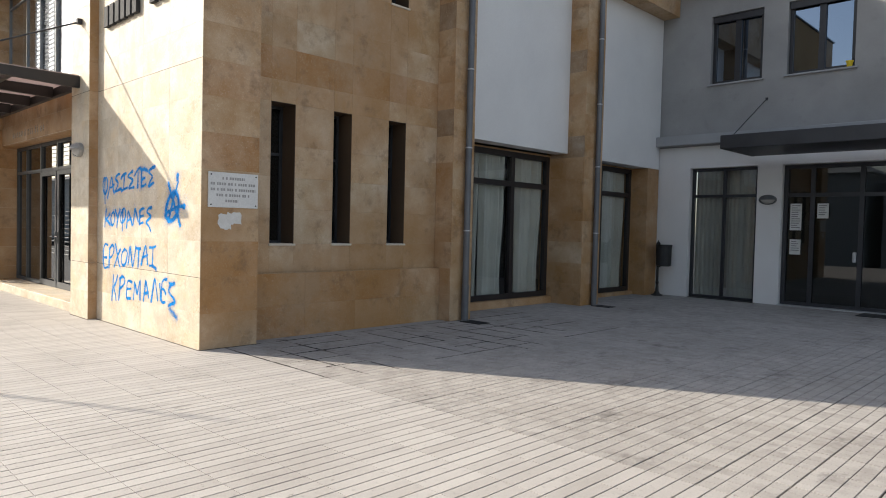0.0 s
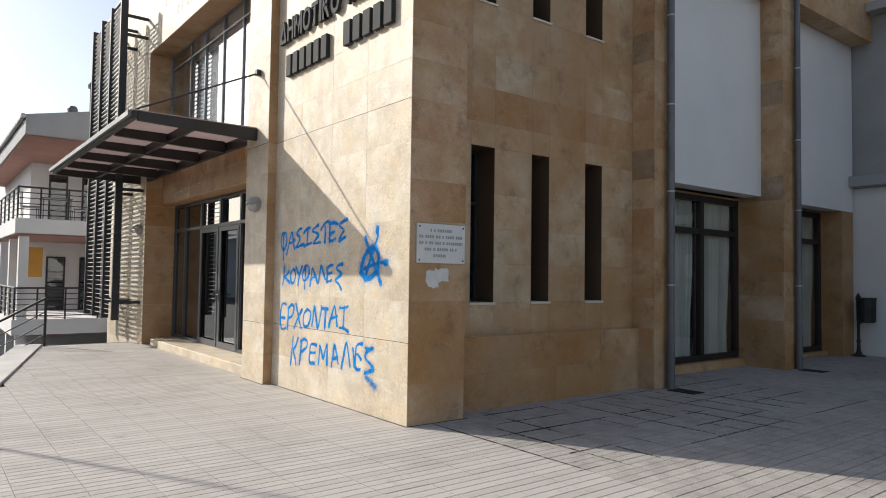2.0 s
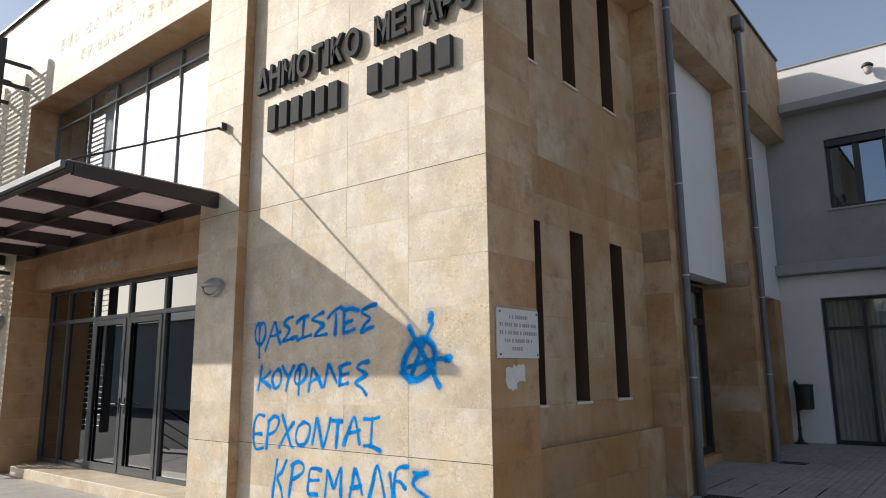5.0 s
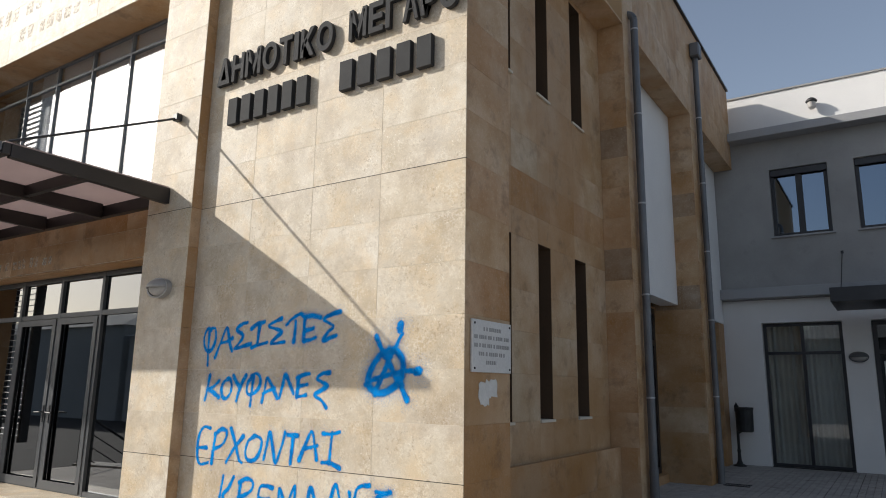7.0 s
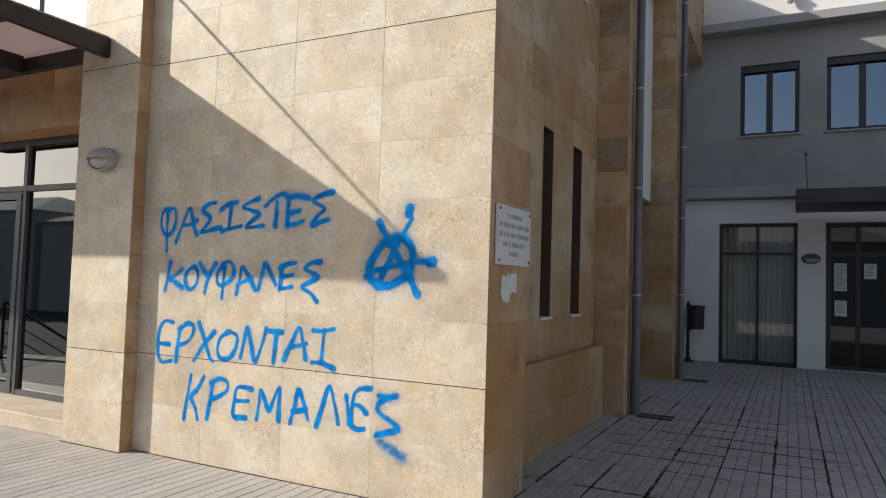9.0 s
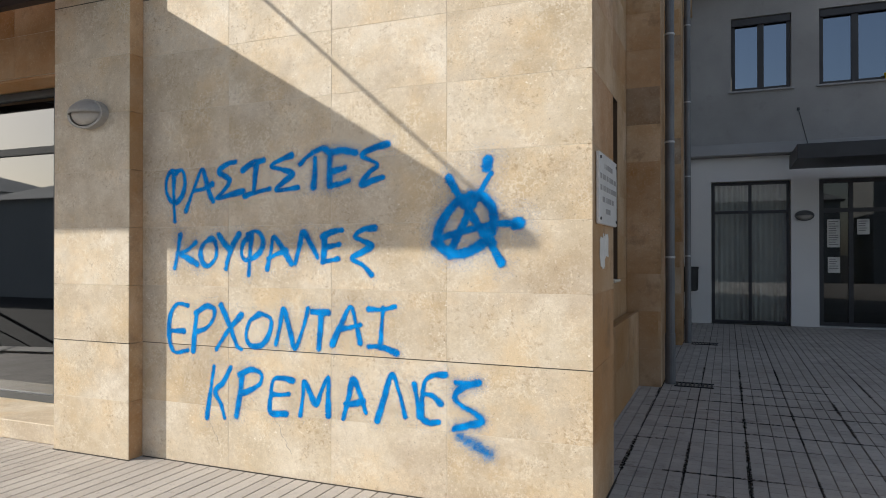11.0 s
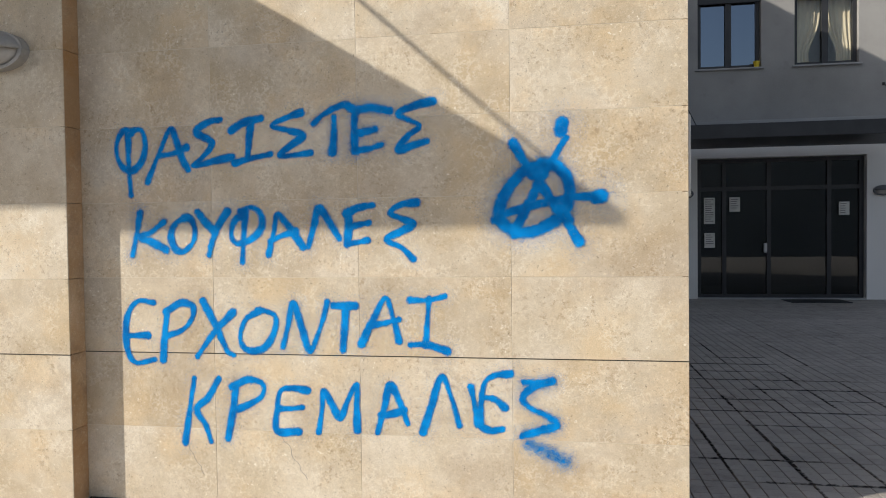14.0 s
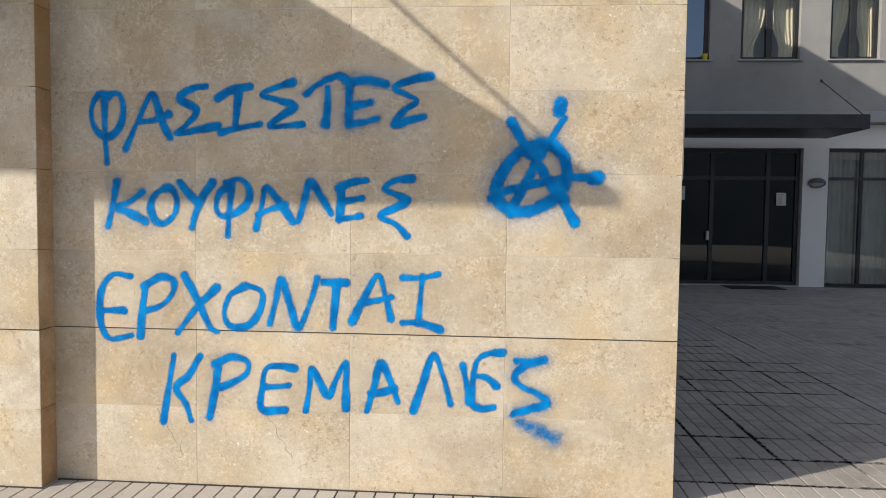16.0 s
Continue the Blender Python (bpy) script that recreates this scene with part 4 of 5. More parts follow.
# ---- plaque and torn sheet ----
pl = thing("wall_plaque", "white marble plaque with engraved lines screwed to the stone corner", "plaque", (SX, 0, 0))
pl.location = (0, 0, 0)
part("plate", rounded(boxes((SX + 0.004, SX + 0.024, 3.855, 4.475, 1.62, 2.02)), 0.003), PLAQUE, pl)
for q, (a, b) in enumerate(((4.02, 4.3), (3.88, 4.44), (3.88, 4.44), (3.95, 4.36), (4.06, 4.22))):
    z = 1.955 - q * 0.064
    marks = bmesh.new()
    y = a
    while y < b:
        w = random.uniform(0.018, 0.026)
        box(marks, SX + 0.0235, SX + 0.0255, y, min(y + w, b), z - 0.018, z + 0.012)
        y += w + random.choice((0.008, 0.008, 0.008, 0.025))
    tagged(part("engraving", marks, FAINT, pl, "unreadable engraved line"), kind="stuff")
for y in (3.885, 4.445):
    for z in (1.65, 1.99):
        part("screw", rod(bmesh.new(), (SX + 0.02, y, z), (SX + 0.03, y, z), 0.009, 10), IRON, pl)
sheet = thing("torn_sheet", "remains of a torn white paper glued to the stone", "paper", (0, 0, 0))
bm = bmesh.new()
random.seed(5)
ring, base = [], []
for k in range(28):
    a = 2 * math.pi * k / 28
    r = 1 / max(abs(math.cos(a)) / 0.15, abs(math.sin(a)) / 0.1) * random.uniform(0.82, 1.06) * (0.45 if 5.0 < a < 5.9 else 0.75 if 1.9 < a < 2.3 else 1)
    ring.append(bm.verts.new((SX + 0.0045, 4.125 + r * math.cos(a), 1.467 + r * math.sin(a))))
    base.append(bm.verts.new((SX + 0.0015, 4.125 + r * math.cos(a), 1.467 + r * math.sin(a))))
for k in range(28):
    bm.faces.new((ring[k], base[k], base[(k + 1) % 28], ring[(k + 1) % 28]))
bm.faces.new(ring)
part("sheet", bm, PAPER, sheet)

# ---- apartment house beyond the plaza ----
apt = thing("apartment_house", "white apartment house with railed balconies and a red-brown eaves soffit", "house", (0, 0, 0))
HX, HY, WXB = -23.5, 2.05, -29.0
part("wall", boxes((-40, WXB, 3.0, 14, -1.6, 5.27)), WHITE, apt)
for z, top in ((2.53, 2.95), (-0.30, 0.13)):
    bal = part("balcony", boxes((WXB - 0.02, HX, HY, 8, z, top), (-36, WXB - 0.021, HY, 3.02, z, top)), WHITE, apt)
    part("soffit", boxes((WXB, HX - 0.1, HY + 0.1, 8, z - 0.03, z - 0.003), (-36, WXB, HY + 0.1, 2.99, z - 0.03, z - 0.003)), SOFFIT_RED, bal, "red-brown painted underside")
    for q in range(6):
        h = top + 0.1 + q * 0.155
        part("rail_bar", rod(rod(bmesh.new(), (HX - 0.05, HY + 0.05, h), (HX - 0.05, 8, h), 0.026 if q == 5 else 0.013, 6), (HX - 0.05, HY + 0.05, h), (-36, HY + 0.05, h), 0.026 if q == 5 else 0.013, 6), STEEL, bal)
    for y in (HY + 0.05, 2.65, 3.35, 4.2, 5.2, 6.1, 7.0):
        part("rail_post", rod(bmesh.new(), (HX - 0.05, y, top), (HX - 0.05, y, top + 0.88), 0.024, 6), STEEL, bal)
    for x in (-24.6, -25.8, -27.0, -28.2):
        part("rail_post", rod(bmesh.new(), (x, HY + 0.05, top), (x, HY + 0.05, top + 0.88), 0.024, 6), STEEL, bal)
for x in (HX - 0.42, -26.3, -29.0):
    part("column", boxes((x, x + 0.3, HY + 0.12, HY + 0.36, -1.6, 2.448)), WHITE, apt)
for y in (3.55, 4.6, 5.6):
    for z in (0.0, 2.9):
        w = part("window", boxes((WXB, WXB + 0.03, y, y + 0.6, z, z + 2.0)), STEEL, apt)
        part("pane", boxes((WXB + 0.03, WXB + 0.038, y + 0.06, y + 0.54, z + 0.06, z + 1.94)), GLASS_DARK, w)
rf = bmesh.new()
v = box(rf, -38, HX + 0.05, 2.2, 14, 5.3, 5.85)
for p in v:
    if p.co.z > 5.8 and p.co.y > 3:
        p.co.z += 2.4
rfo = part("roof", rf, GREY_LIGHT, apt, "grey roof edge")
part("gutter", rod(bmesh.new(), (HX + 0.05, 2.14, 5.8), (-38, 2.14, 5.8), 0.07), ALU_PALE, rfo, "pale metal gutter")
part("soffit", boxes((-38, HX, 2.25, 13.9, 5.272, 5.298)), SOFFIT_RED, apt, "red-brown soffit")
for y, z, h in ((3.6, 6.05, 0.8), (4.15, 6.2, 1.5)):
    part("chimney", lathe(bmesh.new(), [(0.13, 0), (0.13, 0.3), (0.085, 0.31), (0.085, h - 0.2), (0.14, h - 0.19), (0.15, h - 0.08), (0.1, h)], (-25.1, y, z - 0.25), 14), ZINC, rfo, "grey metal flue")
aw = thing("awning", "ochre cloth awning on the balcony", "awning", (0, 0, 0))
part("cloth", boxes((-25.4, -25.36, 2.45, 2.98, 1.3, 2.2)), OCHRE, aw)
ct = thing("cafe_table", "small grey table on the upper balcony", "table", (HX - 0.6, 3.1, 2.87))
part("tabletop", rounded(boxes((-0.3, 0.3, -0.4, 0.4, 0.7, 0.73)), 0.006), ZINC, ct)
for dx in (-0.25, 0.25):
    for dy in (-0.35, 0.35):
        part("leg", rod(bmesh.new(), (dx, dy, 0), (dx, dy, 0.7), 0.015, 6), ZINC, ct)
for y in (2.45, 3.75):
    ch = thing("balcony_chair", "grey metal chair on the upper balcony", "chair", (HX - 0.6, y, 2.87), "balcony chairs")
    part("seat", rounded(boxes((-0.22, 0.22, -0.22, 0.22, 0.43, 0.46)), 0.006), ZINC, ch)
    s = -1 if y < 3 else 1
    part("backrest", rounded(boxes((-0.22, 0.22, s * 0.22 - 0.015, s * 0.22 + 0.015, 0.46, 0.85)), 0.006), ZINC, ch)
    for dx in (-0.19, 0.19):
        for dy in (-0.19, 0.19):
            part("leg", rod(bmesh.new(), (dx, dy, 0), (dx, dy, 0.43), 0.012, 6), ZINC, ch)

# ---- plaza edge: kerb, stair rail ----
kerb = bmesh.new()
v = box(kerb, -0.22, 0.22, -6.2, 0, -0.3, 0.03)
bmesh.ops.transform(kerb, matrix=pose(-17.2, 1.76, 0, 0, 0, 77.6), verts=kerb.verts)
structure("kerb", rounded(kerb, 0.01), KERB, "white stone kerb along the plaza edge", "kerb")
rail = thing("stair_rail", "dark steel stair rail going down beside the plaza", "railing", (-16.95, 1.98, 0.0))
part("post", rod(bmesh.new(), (0, 0, 0), (0, 0, 0.95), 0.025), STEEL, rail)
for q, (z, r) in enumerate(((0.95, 0.025), (0.68, 0.012), (0.45, 0.012), (0.22, 0.012))):
    part("rail_bar", rod(bmesh.new(), (0, 0, z), (-0.3, -3.4, z - 2.0), r), STEEL, rail)
part("post", rod(bmesh.new(), (-0.17, -1.9, -1.6), (-0.17, -1.9, -0.17), 0.025), STEEL, rail)

# ---- pole on the street side ----
pole = thing("steel_pole", "slim dark steel pole on the street side", "pole", (-14.6, -3.0, -0.9))
part("shaft", lathe(bmesh.new(), [(0.06, 0), (0.06, 1.5), (0.035, 1.55), (0.022, 7.1)], (0, 0, 0), 12), STEEL, pole)
part("base_plate", rounded(boxes((-0.14, 0.14, -0.14, 0.14, -0.7, 0.0)), 0.01), KERB, pole, "pale concrete footing")

# ---- houses across the street, behind the walk ----
far = bmesh.new()
for x0, x1, h in ((-120, -96, 7.0), (-94, -78, 6.0), (-76, -58, 6.2), (-57, -41, 5.2), (-40, -24, 5.0), (-23, -12, 6.0), (-11, 1, 5.2), (3, 16, 7.5), (17, 34, 6.0)):
    box(far, x0, x1, -34, -24, -1.6, h)
    for q in box(far, x0 - 0.4, x1 + 0.4, -34.4, -23.6, h + 0.01, h + 1.8):
        if q.co.z > h + 1:
            q.co.x = (x0 + x1) / 2 + (q.co.x - (x0 + x1) / 2) * 0.45
            q.co.y = -29
structure("backdrop", far, HOUSES, "plain row of grey houses across the street", "backdrop")

# ---- sign of raised letters ----
def letter_mesh(ch, w, h, depth):
    cu = bpy.data.curves.new("letter", "FONT")
    cu.body, cu.size, cu.extrude, cu.offset = ch, 1.0, 0.06, 0.03
    tmp = bpy.data.objects.new("letter", cu)
    scene.collection.objects.link(tmp)
    me = bpy.data.meshes.new_from_object(tmp.evaluated_get(bpy.context.evaluated_depsgraph_get()))
    bpy.data.objects.remove(tmp)
    co = np.array([v.co for v in me.vertices])
    lo, hi = co.min(0), co.max(0)
    for v in me.vertices:
        q = (np.array(v.co) - lo) / (hi - lo)
        v.co = (q[0] * w, -q[2] * depth, q[1] * h)
    me.materials.clear()
    me.materials.append(LETTER)
    return me


WIDE = {"I": 0.35, "Ι": 0.35, "Μ": 1.25, "Ο": 1.15, "Δ": 1.1}
sign = thing("building_sign", "raised dark grey metal letters fixed to the cream front wall", "sign", (0, 0, 0))


def sign_word(text, x0, x1, z0, h):
    total = sum(WIDE.get(c, 1.0) for c in text) + 0.16 * (len(text) - 1)
    unit, x = (x1 - x0) / total, x0
    for c in text:
        w = WIDE.get(c, 1.0) * unit
        ob = new("letter", letter_mesh(c, w, h, 0.045))
        ob.location = (x, YF - 0.012, z0)
        ob.parent = sign
        x += w + 0.16 * unit
        part("fixing", boxes((x - 0.16 * unit - w * 0.55, x - 0.16 * unit - w * 0.45, YF - 0.014, YF - 0.001, z0 + h * 0.9, z0 + h * 0.95)), LETTER, ob)


def sign_bars(n, x0, x1, z0, h):
    step = (x1 - x0) / n
    for k in range(n):
        part("letter", rounded(boxes((x0 + k * step, x0 + k * step + step * 0.7, YF - 0.057, YF - 0.003, z0, z0 + h)), 0.003), LETTER, sign, "plain bar in place of a letter")


sign_word("ΔΗΜΟΤΙΚΟ", -10.07, -8.44, 4.59, 0.30)
sign_word("ΜΕΓΑΡΟ", -8.24, -7.05, 4.60, 0.30)
sign_bars(6, -9.86, -8.68, 4.115, 0.285)
sign_bars(5, -8.33, -7.25, 4.13, 0.285)

# traces of letters taken off, kept as rows of faint marks
random.seed(11)
for nm, y, z, x0, x1, h, m in (("glue_trace", PY - 0.002, 6.75, -15.4, -12.6, 0.26, GHOST), ("glue_trace", PY - 0.002, 6.35, -14.6, -11.6, 0.22, GHOST), ("lintel_trace", lintel_y - 0.002, 3.02, -15.6, -13.6, 0.14, CHALK)):
    tr = thing(nm, "faint residue where letters were taken off the stone", "stain", (0, 0, 0), "letter traces")
    x = x0
    while x < x1:
        w = random.uniform(0.5, 0.9) * h
        part("mark", boxes((x, x + w, y - 0.0006, y, z, z + h * random.uniform(0.7, 1))), m, tr)
        x += w + h * random.choice((0.3, 0.3, 0.9))

# ---- sprayed words ----
# strokes in metres from x = -9.972, z = -0.008; strokes of a letter parted by ;
WORD_1 = [
    ("phi", "0.06,2.03 0.01,2.04 -0.03,1.97 -0.02,1.88 0.04,1.82 0.11,1.86 0.14,1.95 0.12,2.04 0.06,2.04; 0.04,2.01 0.04,1.84 0.05,1.69"),
    ("alpha", "0.15,1.76 0.22,1.91 0.29,2.04 0.33,1.96 0.36,1.87 0.39,1.82; 0.22,1.90 0.31,1.91 0.38,1.94"),
    ("sigma", "0.58,2.08 0.51,2.07 0.44,2.02 0.53,1.96 0.47,1.88 0.42,1.84 0.53,1.86 0.64,1.88"),
    ("iota", "0.64,2.02 0.71,2.06 0.81,2.08; 0.75,2.06 0.74,1.96 0.73,1.87; 0.66,1.85 0.75,1.87 0.86,1.89"),
    ("sigma", "1.03,2.10 0.96,2.08 0.87,2.04 0.96,2.01 1.04,1.98 0.97,1.93 0.91,1.88 0.99,1.88 1.08,1.89"),
    ("tau", "1.10,2.04 1.16,2.09 1.26,2.13 1.31,2.11; 1.21,2.07 1.21,1.99 1.20,1.89"),
    ("epsilon", "1.32,2.09 1.32,1.99 1.32,1.89; 1.32,2.10 1.41,2.11 1.51,2.09; 1.33,1.98 1.39,1.99 1.43,2.00; 1.32,1.89 1.39,1.90 1.46,1.92"),
    ("sigma", "1.73,2.13 1.63,2.11 1.55,2.07 1.66,2.01 1.60,1.96 1.55,1.89 1.62,1.91 1.70,1.93"),
]
WORD_2 = [
    ("kappa", "0.10,1.59 0.08,1.48 0.05,1.36; 0.24,1.54 0.17,1.49 0.10,1.46 0.17,1.43 0.25,1.39"),
    ("omicron", "0.36,1.56 0.31,1.53 0.28,1.47 0.30,1.40 0.35,1.38 0.41,1.43 0.42,1.51 0.39,1.56 0.36,1.56"),
    ("upsilon", "0.44,1.59 0.48,1.54 0.53,1.49; 0.61,1.59 0.56,1.52 0.52,1.43 0.50,1.36"),
    ("phi", "0.71,1.58 0.65,1.54 0.63,1.47 0.66,1.42 0.74,1.44 0.80,1.50 0.80,1.57 0.75,1.61 0.68,1.59; 0.71,1.57 0.70,1.45 0.69,1.32"),
    ("alpha", "0.84,1.36 0.87,1.48 0.89,1.57 0.95,1.51 1.03,1.40; 0.85,1.43 0.92,1.46 0.99,1.48"),
    ("lambda", "1.06,1.40 1.09,1.50 1.12,1.60 1.18,1.52 1.23,1.44"),
    ("epsilon", "1.28,1.58 1.28,1.49 1.27,1.41; 1.27,1.57 1.34,1.60 1.41,1.61; 1.28,1.50 1.34,1.51 1.39,1.52; 1.27,1.41 1.33,1.42 1.38,1.43"),
    ("sigma", "1.64,1.62 1.56,1.61 1.50,1.57 1.56,1.54 1.62,1.51 1.55,1.47 1.48,1.43 1.56,1.39 1.62,1.33"),
]
WORD_3 = [
    ("epsilon", "0.17,1.10 0.08,1.11 0.02,1.05 0.00,0.95 0.01,0.83 0.06,0.77 0.17,0.79; 0.02,0.92 0.07,0.92 0.13,0.92"),
    ("rho", "0.25,1.05 0.23,0.92 0.22,0.79; 0.24,1.05 0.33,1.10 0.40,1.08 0.39,1.01 0.33,0.95 0.24,0.92"),
    ("chi", "0.46,1.11 0.53,0.98 0.59,0.85 0.63,0.82; 0.63,1.05 0.52,0.94 0.42,0.81"),
    ("omicron", "0.78,1.06 0.70,1.01 0.67,0.91 0.71,0.85 0.80,0.86 0.86,0.94 0.87,1.03 0.81,1.06 0.77,1.06"),
    ("nu", "0.91,0.87 0.94,0.98 0.97,1.10 1.02,0.96 1.06,0.85 1.12,0.98 1.16,1.11"),
    ("tau", "1.19,1.09 1.25,1.09 1.31,1.09; 1.26,1.08 1.25,0.97 1.24,0.86"),
    ("alpha", "1.34,0.89 1.40,1.01 1.47,1.13 1.51,1.03 1.54,0.91; 1.39,0.99 1.46,1.00 1.54,1.02"),
    ("iota", "1.60,1.12 1.69,1.12 1.78,1.14; 1.70,1.13 1.69,1.01 1.68,0.89; 1.60,0.89 1.69,0.89 1.79,0.86"),
]
WORD_4 = [
    ("kappa", "0.40,0.69 0.37,0.52 0.34,0.34; 0.54,0.69 0.48,0.59 0.41,0.52 0.46,0.44 0.49,0.35"),
    ("rho", "0.64,0.66 0.62,0.52 0.59,0.37; 0.62,0.65 0.71,0.69 0.79,0.67 0.79,0.61 0.72,0.56 0.65,0.53"),
    ("epsilon", "1.04,0.64 0.95,0.65 0.89,0.63 0.87,0.53 0.87,0.42 0.99,0.42; 0.88,0.54 0.94,0.54 1.01,0.55"),
    ("mu", "1.10,0.42 1.12,0.54 1.13,0.64 1.18,0.56 1.22,0.50 1.26,0.59 1.31,0.68 1.31,0.56 1.31,0.44"),
    ("alpha", "1.42,0.43 1.46,0.57 1.49,0.68 1.54,0.59 1.58,0.48; 1.44,0.52 1.50,0.53 1.56,0.55"),
    ("lambda", "1.66,0.44 1.71,0.59 1.76,0.73 1.81,0.62 1.85,0.48"),
    ("epsilon", "2.11,0.75 2.03,0.74 1.98,0.70 1.96,0.59 1.96,0.49 2.01,0.46 2.07,0.47; 1.91,0.68 1.93,0.58 1.94,0.49; 1.97,0.63 2.03,0.62 2.08,0.58"),
    ("sigma", "2.18,0.71 2.25,0.71 2.32,0.72 2.23,0.69 2.17,0.63 2.21,0.58 2.28,0.55 2.34,0.50 2.26,0.47 2.17,0.44"),
    ("tail", "2.20,0.40 2.29,0.36 2.38,0.32"),
]
# strokes with their half widths
EMBLEM = {
    "ring": [
        ("2.272,1.791 2.332,1.791 2.387,1.747 2.409,1.687 2.405,1.621 2.374,1.549 2.310,1.499 2.229,1.465 2.146,1.465 2.085,1.503 2.062,1.564 2.088,1.642 2.137,1.714 2.196,1.769 2.278,1.791", 0.0316),
    ],
    "letter_alpha": [
        ("2.136,1.902 2.168,1.847 2.204,1.786 2.263,1.709 2.308,1.637 2.358,1.560 2.408,1.489 2.436,1.440 2.455,1.413", 0.0259),
        ("2.273,1.753 2.257,1.703 2.226,1.631 2.189,1.565 2.157,1.498 2.141,1.453", 0.0259),
        ("2.040,1.525 2.090,1.553 2.161,1.576 2.265,1.601 2.357,1.621 2.453,1.632 2.523,1.632", 0.0216),
        ("2.539,1.629 2.560,1.632", 0.0331),
        ("2.205,1.764 2.246,1.742 2.278,1.747", 0.0288),
        ("2.352,1.577 2.385,1.550 2.402,1.522", 0.0288),
        ("2.062,1.525 2.090,1.503 2.135,1.465", 0.0288),
    ],
    "ray": [
        ("2.376,1.997 2.369,1.960", 0.0331),
        ("2.397,1.924 2.365,1.878 2.336,1.829 2.305,1.774", 0.0159),
    ],
}


def smooth_line(pts, per=6):
    """Catmull-Rom samples through the points."""
    p = [pts[0] * 2 - pts[1]] + pts + [pts[-1] * 2 - pts[-2]]
    out = []
    for k in range(1, len(p) - 2):
        for q in range(per):
            t = q / per
            out.append(0.5 * (2 * p[k] + (p[k + 1] - p[k - 1]) * t + (2 * p[k - 1] - 5 * p[k] + 4 * p[k + 1] - p[k + 2]) * t * t + (3 * p[k] - p[k - 1] - 3 * p[k + 1] + p[k + 2]) * t ** 3))
    return out + [pts[-1]]


sprays = [0]
CELL = 0.0065


def sprayed(parent, name, text, half, halo=0.10, full=1.0, sway=1.0):
    """One sheet of paint per letter: dense near the strokes, thinning out to a halo."""
    sprays[0] += 1
    dots, widths = [], []
    halves = half if type(half) is list else [half] * len(text.split(";"))
    for count, stroke in enumerate(text.split(";")):
        pts = [Vector((float(a) - 9.972, float(b) - 0.008)) for a, b in (w.split(",") for w in stroke.split())]
        line = smooth_line(pts, 10)
        for k, p in enumerate(line):
            end = min(k, len(line) - 1 - k)
            dots.append((p.x, p.y))
            widths.append(halves[count] * (1 + 0.24 * sway * math.sin(k * 0.13 + 1.7 * sprays[0] + count) + 0.05 * sway * math.sin(k * 0.6 + count) + 0.14 * math.exp(-end / 5)))
    dots, widths = np.array(dots), np.array(widths)
    reach = max(halves) * 4.0
    lo, hi = dots.min(0) - reach, dots.max(0) + reach
    gx, gz = np.meshgrid(np.arange(lo[0], hi[0], CELL), np.arange(lo[1], hi[1], CELL), indexing="ij")
    flat = np.stack([gx.ravel(), gz.ravel()], 1)
    q = np.full(len(flat), 9.0)
    for d, w in zip(dots, widths):
        q = np.minimum(q, np.hypot(flat[:, 0] - d[0], flat[:, 1] - d[1]) / w)
    core = np.clip((1.3 - q) / 0.65, 0, 1) * full
    mist = halo * np.clip(1 - (q - 0.7) / 3.1, 0, 1) ** 1.5
    dense = np.maximum(core * core * (3 - 2 * core), mist).reshape(gx.shape)
    keep = np.maximum.reduce([dense[:-1, :-1], dense[1:, :-1], dense[:-1, 1:], dense[1:, 1:]]) > 0.006
    n = gx.shape[1]
    y = YF - 0.0006 - 0.00015 * (sprays[0] % 12)
    used, verts, amounts, faces = {}, [], [], []
    for a, b in zip(*np.nonzero(keep)):
        quad = []
        for e, f in ((a, b), (a + 1, b), (a + 1, b + 1), (a, b + 1)):
            key = int(e) * n + int(f)
            if key not in used:
                used[key] = len(verts)
                verts.append((float(gx[e, f]), y, float(gz[e, f])))
                amounts.append(float(dense[e, f]))
            quad.append(used[key])
        faces.append(quad)
    me = bpy.data.meshes.new(name)
    me.from_pydata(verts, [], faces)
    at = me.attributes.new("dense", "FLOAT", "POINT")
    at.data.foreach_set("value", amounts)
    me.materials.append(SPRAY)
    ob = new(name, me)
    ob.parent = parent
    return ob


MISTY = {(0, "tau"): 0.38, (0, "epsilon"): 0.42, (0, "alpha"): 0.2, (1, "kappa"): 0.34, (1, "lambda"): 0.3, (1, "phi"): 0.2, (2, "nu"): 0.25, (3, "rho"): 0.3, (3, "sigma"): 0.45, (3, "tail"): 0.6}
for row, (words, lab) in enumerate(((WORD_1, "first"), (WORD_2, "second"), (WORD_3, "third"), (WORD_4, "last"))):
    g = thing("graffiti_word", f"bright blue sprayed Greek capitals on cream stone, {lab} line", "graffiti", (0, 0, 0), "sprayed words")
    for name, text in words:
        sprayed(g, f"letter_{name}", text, 0.0185 if row < 2 else 0.0175, MISTY.get((row, name), 0.12), 0.62 if name == "tail" else 1.0)
g = thing("graffiti_emblem", "bright blue sprayed letter A in a ring on cream stone", "graffiti", (0, 0, 0))
for name, strokes in EMBLEM.items():
    sprayed(g, name, "; ".join(text for text, _ in strokes), [half for _, half in strokes], 0.4 if name == "ring" else 0.22, 1.0, 0.3)

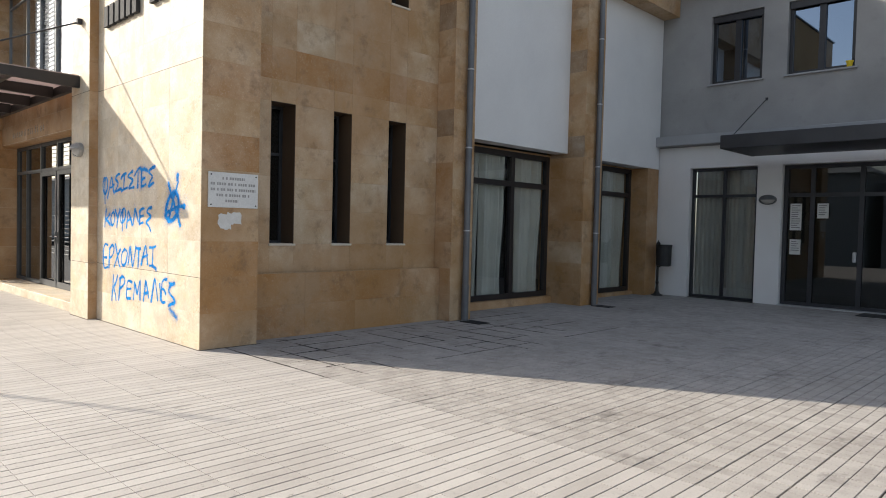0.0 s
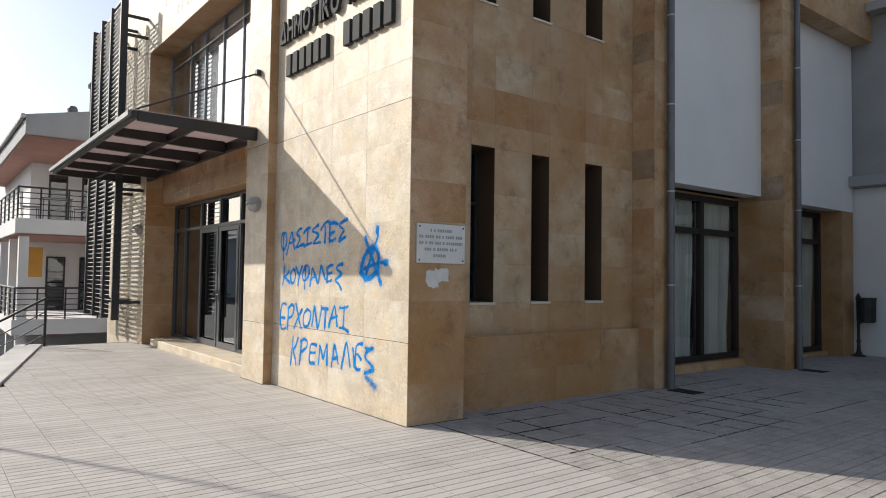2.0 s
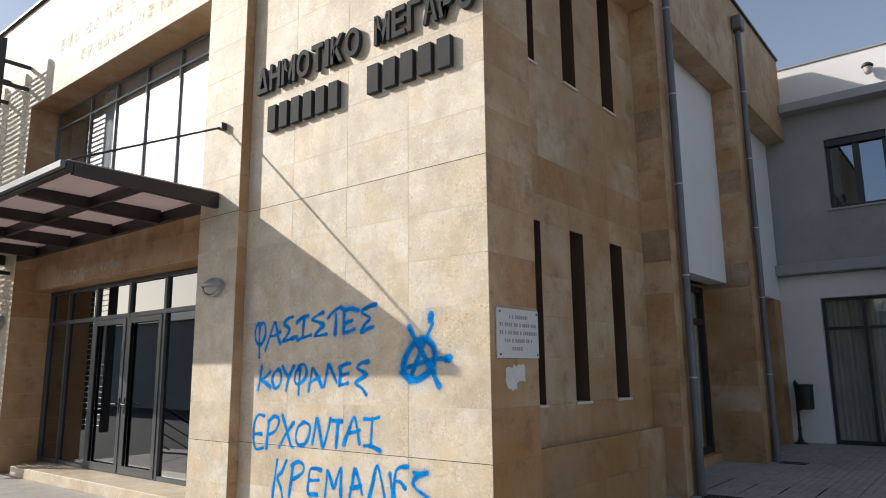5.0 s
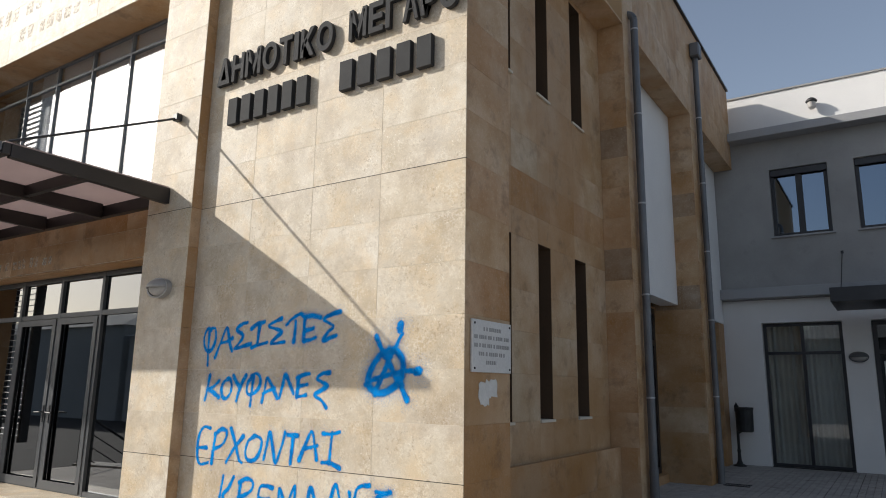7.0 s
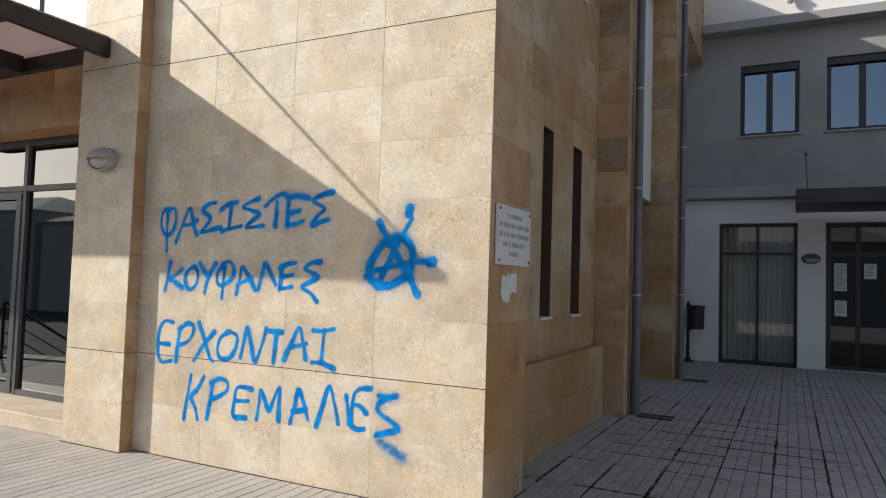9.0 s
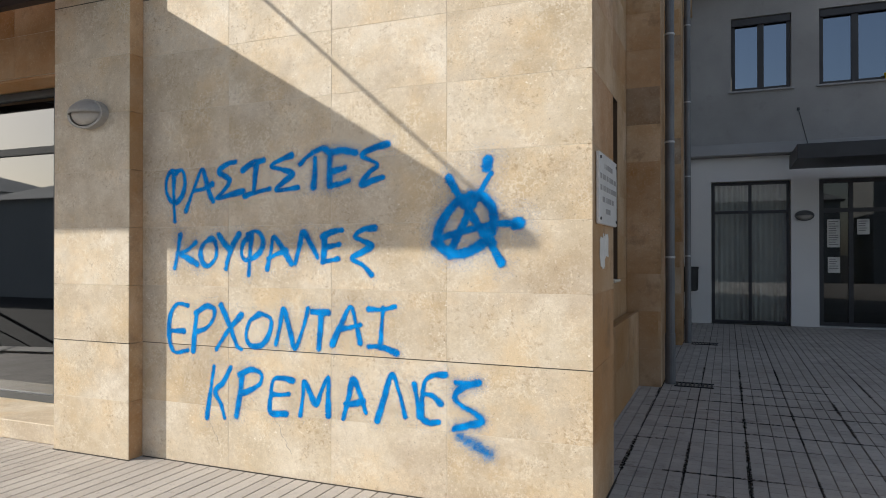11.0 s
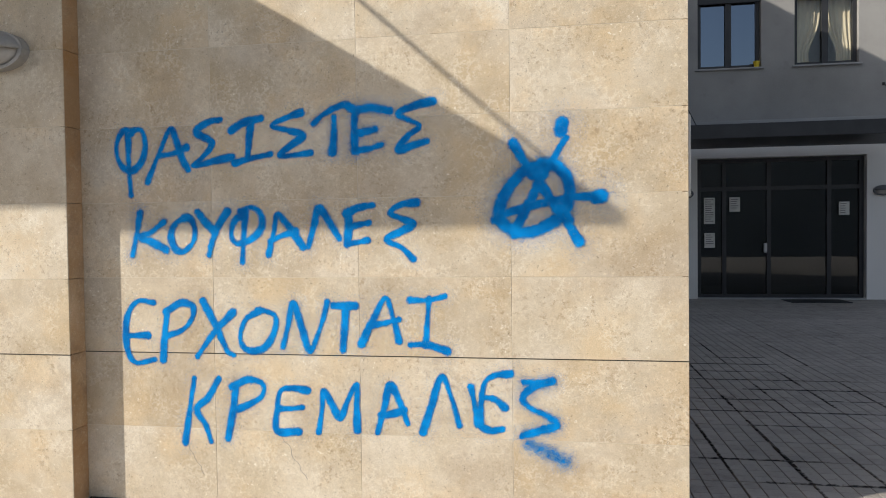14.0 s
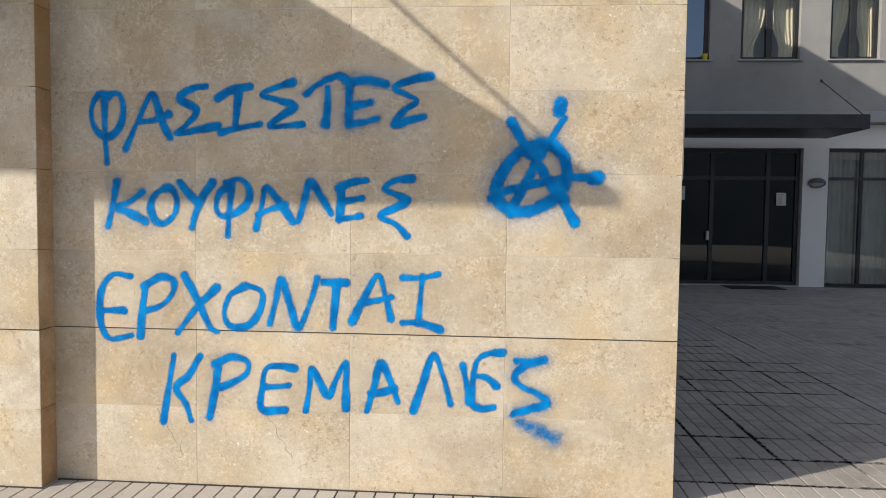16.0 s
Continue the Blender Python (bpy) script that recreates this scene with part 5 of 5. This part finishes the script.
# hairline cracks in the lowest course
cr = thing("wall_cracks", "hairline cracks in the lowest stone course", "crack", (0, 0, 0))
for x, z in ((-9.66, 0.40), (-9.08, 0.40)):
    bm = bmesh.new()
    prev = None
    for k in range(12):
        px, pz = x + 0.012 * k + random.uniform(-0.012, 0.012), z - k * 0.022
        row = [bm.verts.new((px + e, YF - 0.0004, pz)) for e in (-0.0014, 0.0014)]
        if prev:
            bm.faces.new((prev[0], prev[1], row[1], row[0]))
        prev = row
    part("crack", bm, INK, cr)

# ---- paving tiles: four strips each, grooves along the court ----
TILE = 0.40


def tile_verts(x, y, z=0.0):
    """Front tiles: four long strips. Court tiles: sixteen small squares, with wider dirty joints round the tile."""
    vs, fs = [], []
    court = y > 3.7
    rows = 4 if court else 1
    outer, inner = (0.0055, 0.0026) if court else (0.0042, 0.0038)
    for k in range(4):
        for r in range(rows):
            x0 = x + k * TILE / 4 + (outer if k == 0 else inner)
            x1 = x + (k + 1) * TILE / 4 - (outer if k == 3 else inner)
            y0 = y + r * TILE / rows + (outer if court and r == 0 else 0.0012)
            y1 = y + (r + 1) * TILE / rows - (outer if court and r == rows - 1 else 0.0012)
            c, b = 0.0016, len(vs)
            vs += [(x0 + c, y0 + 0.0006, z), (x1 - c, y0 + 0.0006, z), (x1 - c, y1 - 0.0006, z), (x0 + c, y1 - 0.0006, z)]
            vs += [(x0, y0, z - 0.003), (x1, y0, z - 0.003), (x1, y1, z - 0.003), (x0, y1, z - 0.003)]
            vs += [(x0, y0, z - 0.014), (x1, y0, z - 0.014), (x1, y1, z - 0.014), (x0, y1, z - 0.014)]
            fs.append((b, b + 1, b + 2, b + 3))
            for q in (0, 4):
                fs += [(b + q + e, b + q + 4 + e, b + q + 4 + (e + 1) % 4, b + q + (e + 1) % 4) for e in range(4)]
    return vs, fs


tiles = []
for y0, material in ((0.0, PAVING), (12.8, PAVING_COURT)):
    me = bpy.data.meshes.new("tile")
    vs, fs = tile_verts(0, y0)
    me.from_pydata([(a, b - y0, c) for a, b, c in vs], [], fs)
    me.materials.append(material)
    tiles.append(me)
random.seed(3)
rest = {False: ([], []), True: ([], [])}
near = 0
x = -17.0
while x < 7.0:
    y = -6.72
    while y < 15.0:
        over_edge = x < -11.3 and y < 1.35 - 0.22 * (x + 16.15)
        if not over_edge and (y < 3.72 or (y < 4.1 and x < -7.0) or x > -7.85):
            tilt = random.uniform(-0.0008, 0.0008)
            if -9.9 < x < -3.4 and 1.2 < y < 5.9 and near < 300:
                ob = new("tile", tiles[int(y > 3.7)])
                ob.location = (x, y, tilt)
                ob.parent = pavement
                near += 1
            else:
                v, f = tile_verts(x, y, tilt)
                vs, fs = rest[y > 3.7]
                b = len(vs)
                vs += v
                fs += [tuple(i + b for i in q) for q in f]
        y += TILE
    x += TILE
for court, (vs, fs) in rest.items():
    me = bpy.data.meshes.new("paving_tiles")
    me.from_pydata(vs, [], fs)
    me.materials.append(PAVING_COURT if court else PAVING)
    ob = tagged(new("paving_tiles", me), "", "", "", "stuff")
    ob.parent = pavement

# dark soot along the joints near the side wall
random.seed(21)
for k in range(110):
    bm = bmesh.new()
    l, w = random.uniform(0.25, 0.8), random.uniform(0.012, 0.032)
    if k % 2:
        x, y = -17.0 + 0.4 * random.choice((25, 26, 26, 27, 27, 28, 29, 30)), random.uniform(4.0, 9.0)
        box(bm, x - w / 2, x + w / 2, y, y + l, 0.0012, 0.0016 + k * 0.00001)
    else:
        x, y = random.uniform(-7.1, -5.3), -6.72 + 0.4 * random.randint(27, 38)
        box(bm, x, x + l, y - w / 2, y + w / 2, 0.0012, 0.0028 + k * 0.00001)
    tagged(part("soot_streak", bm, SOOT, pavement), kind="stuff")
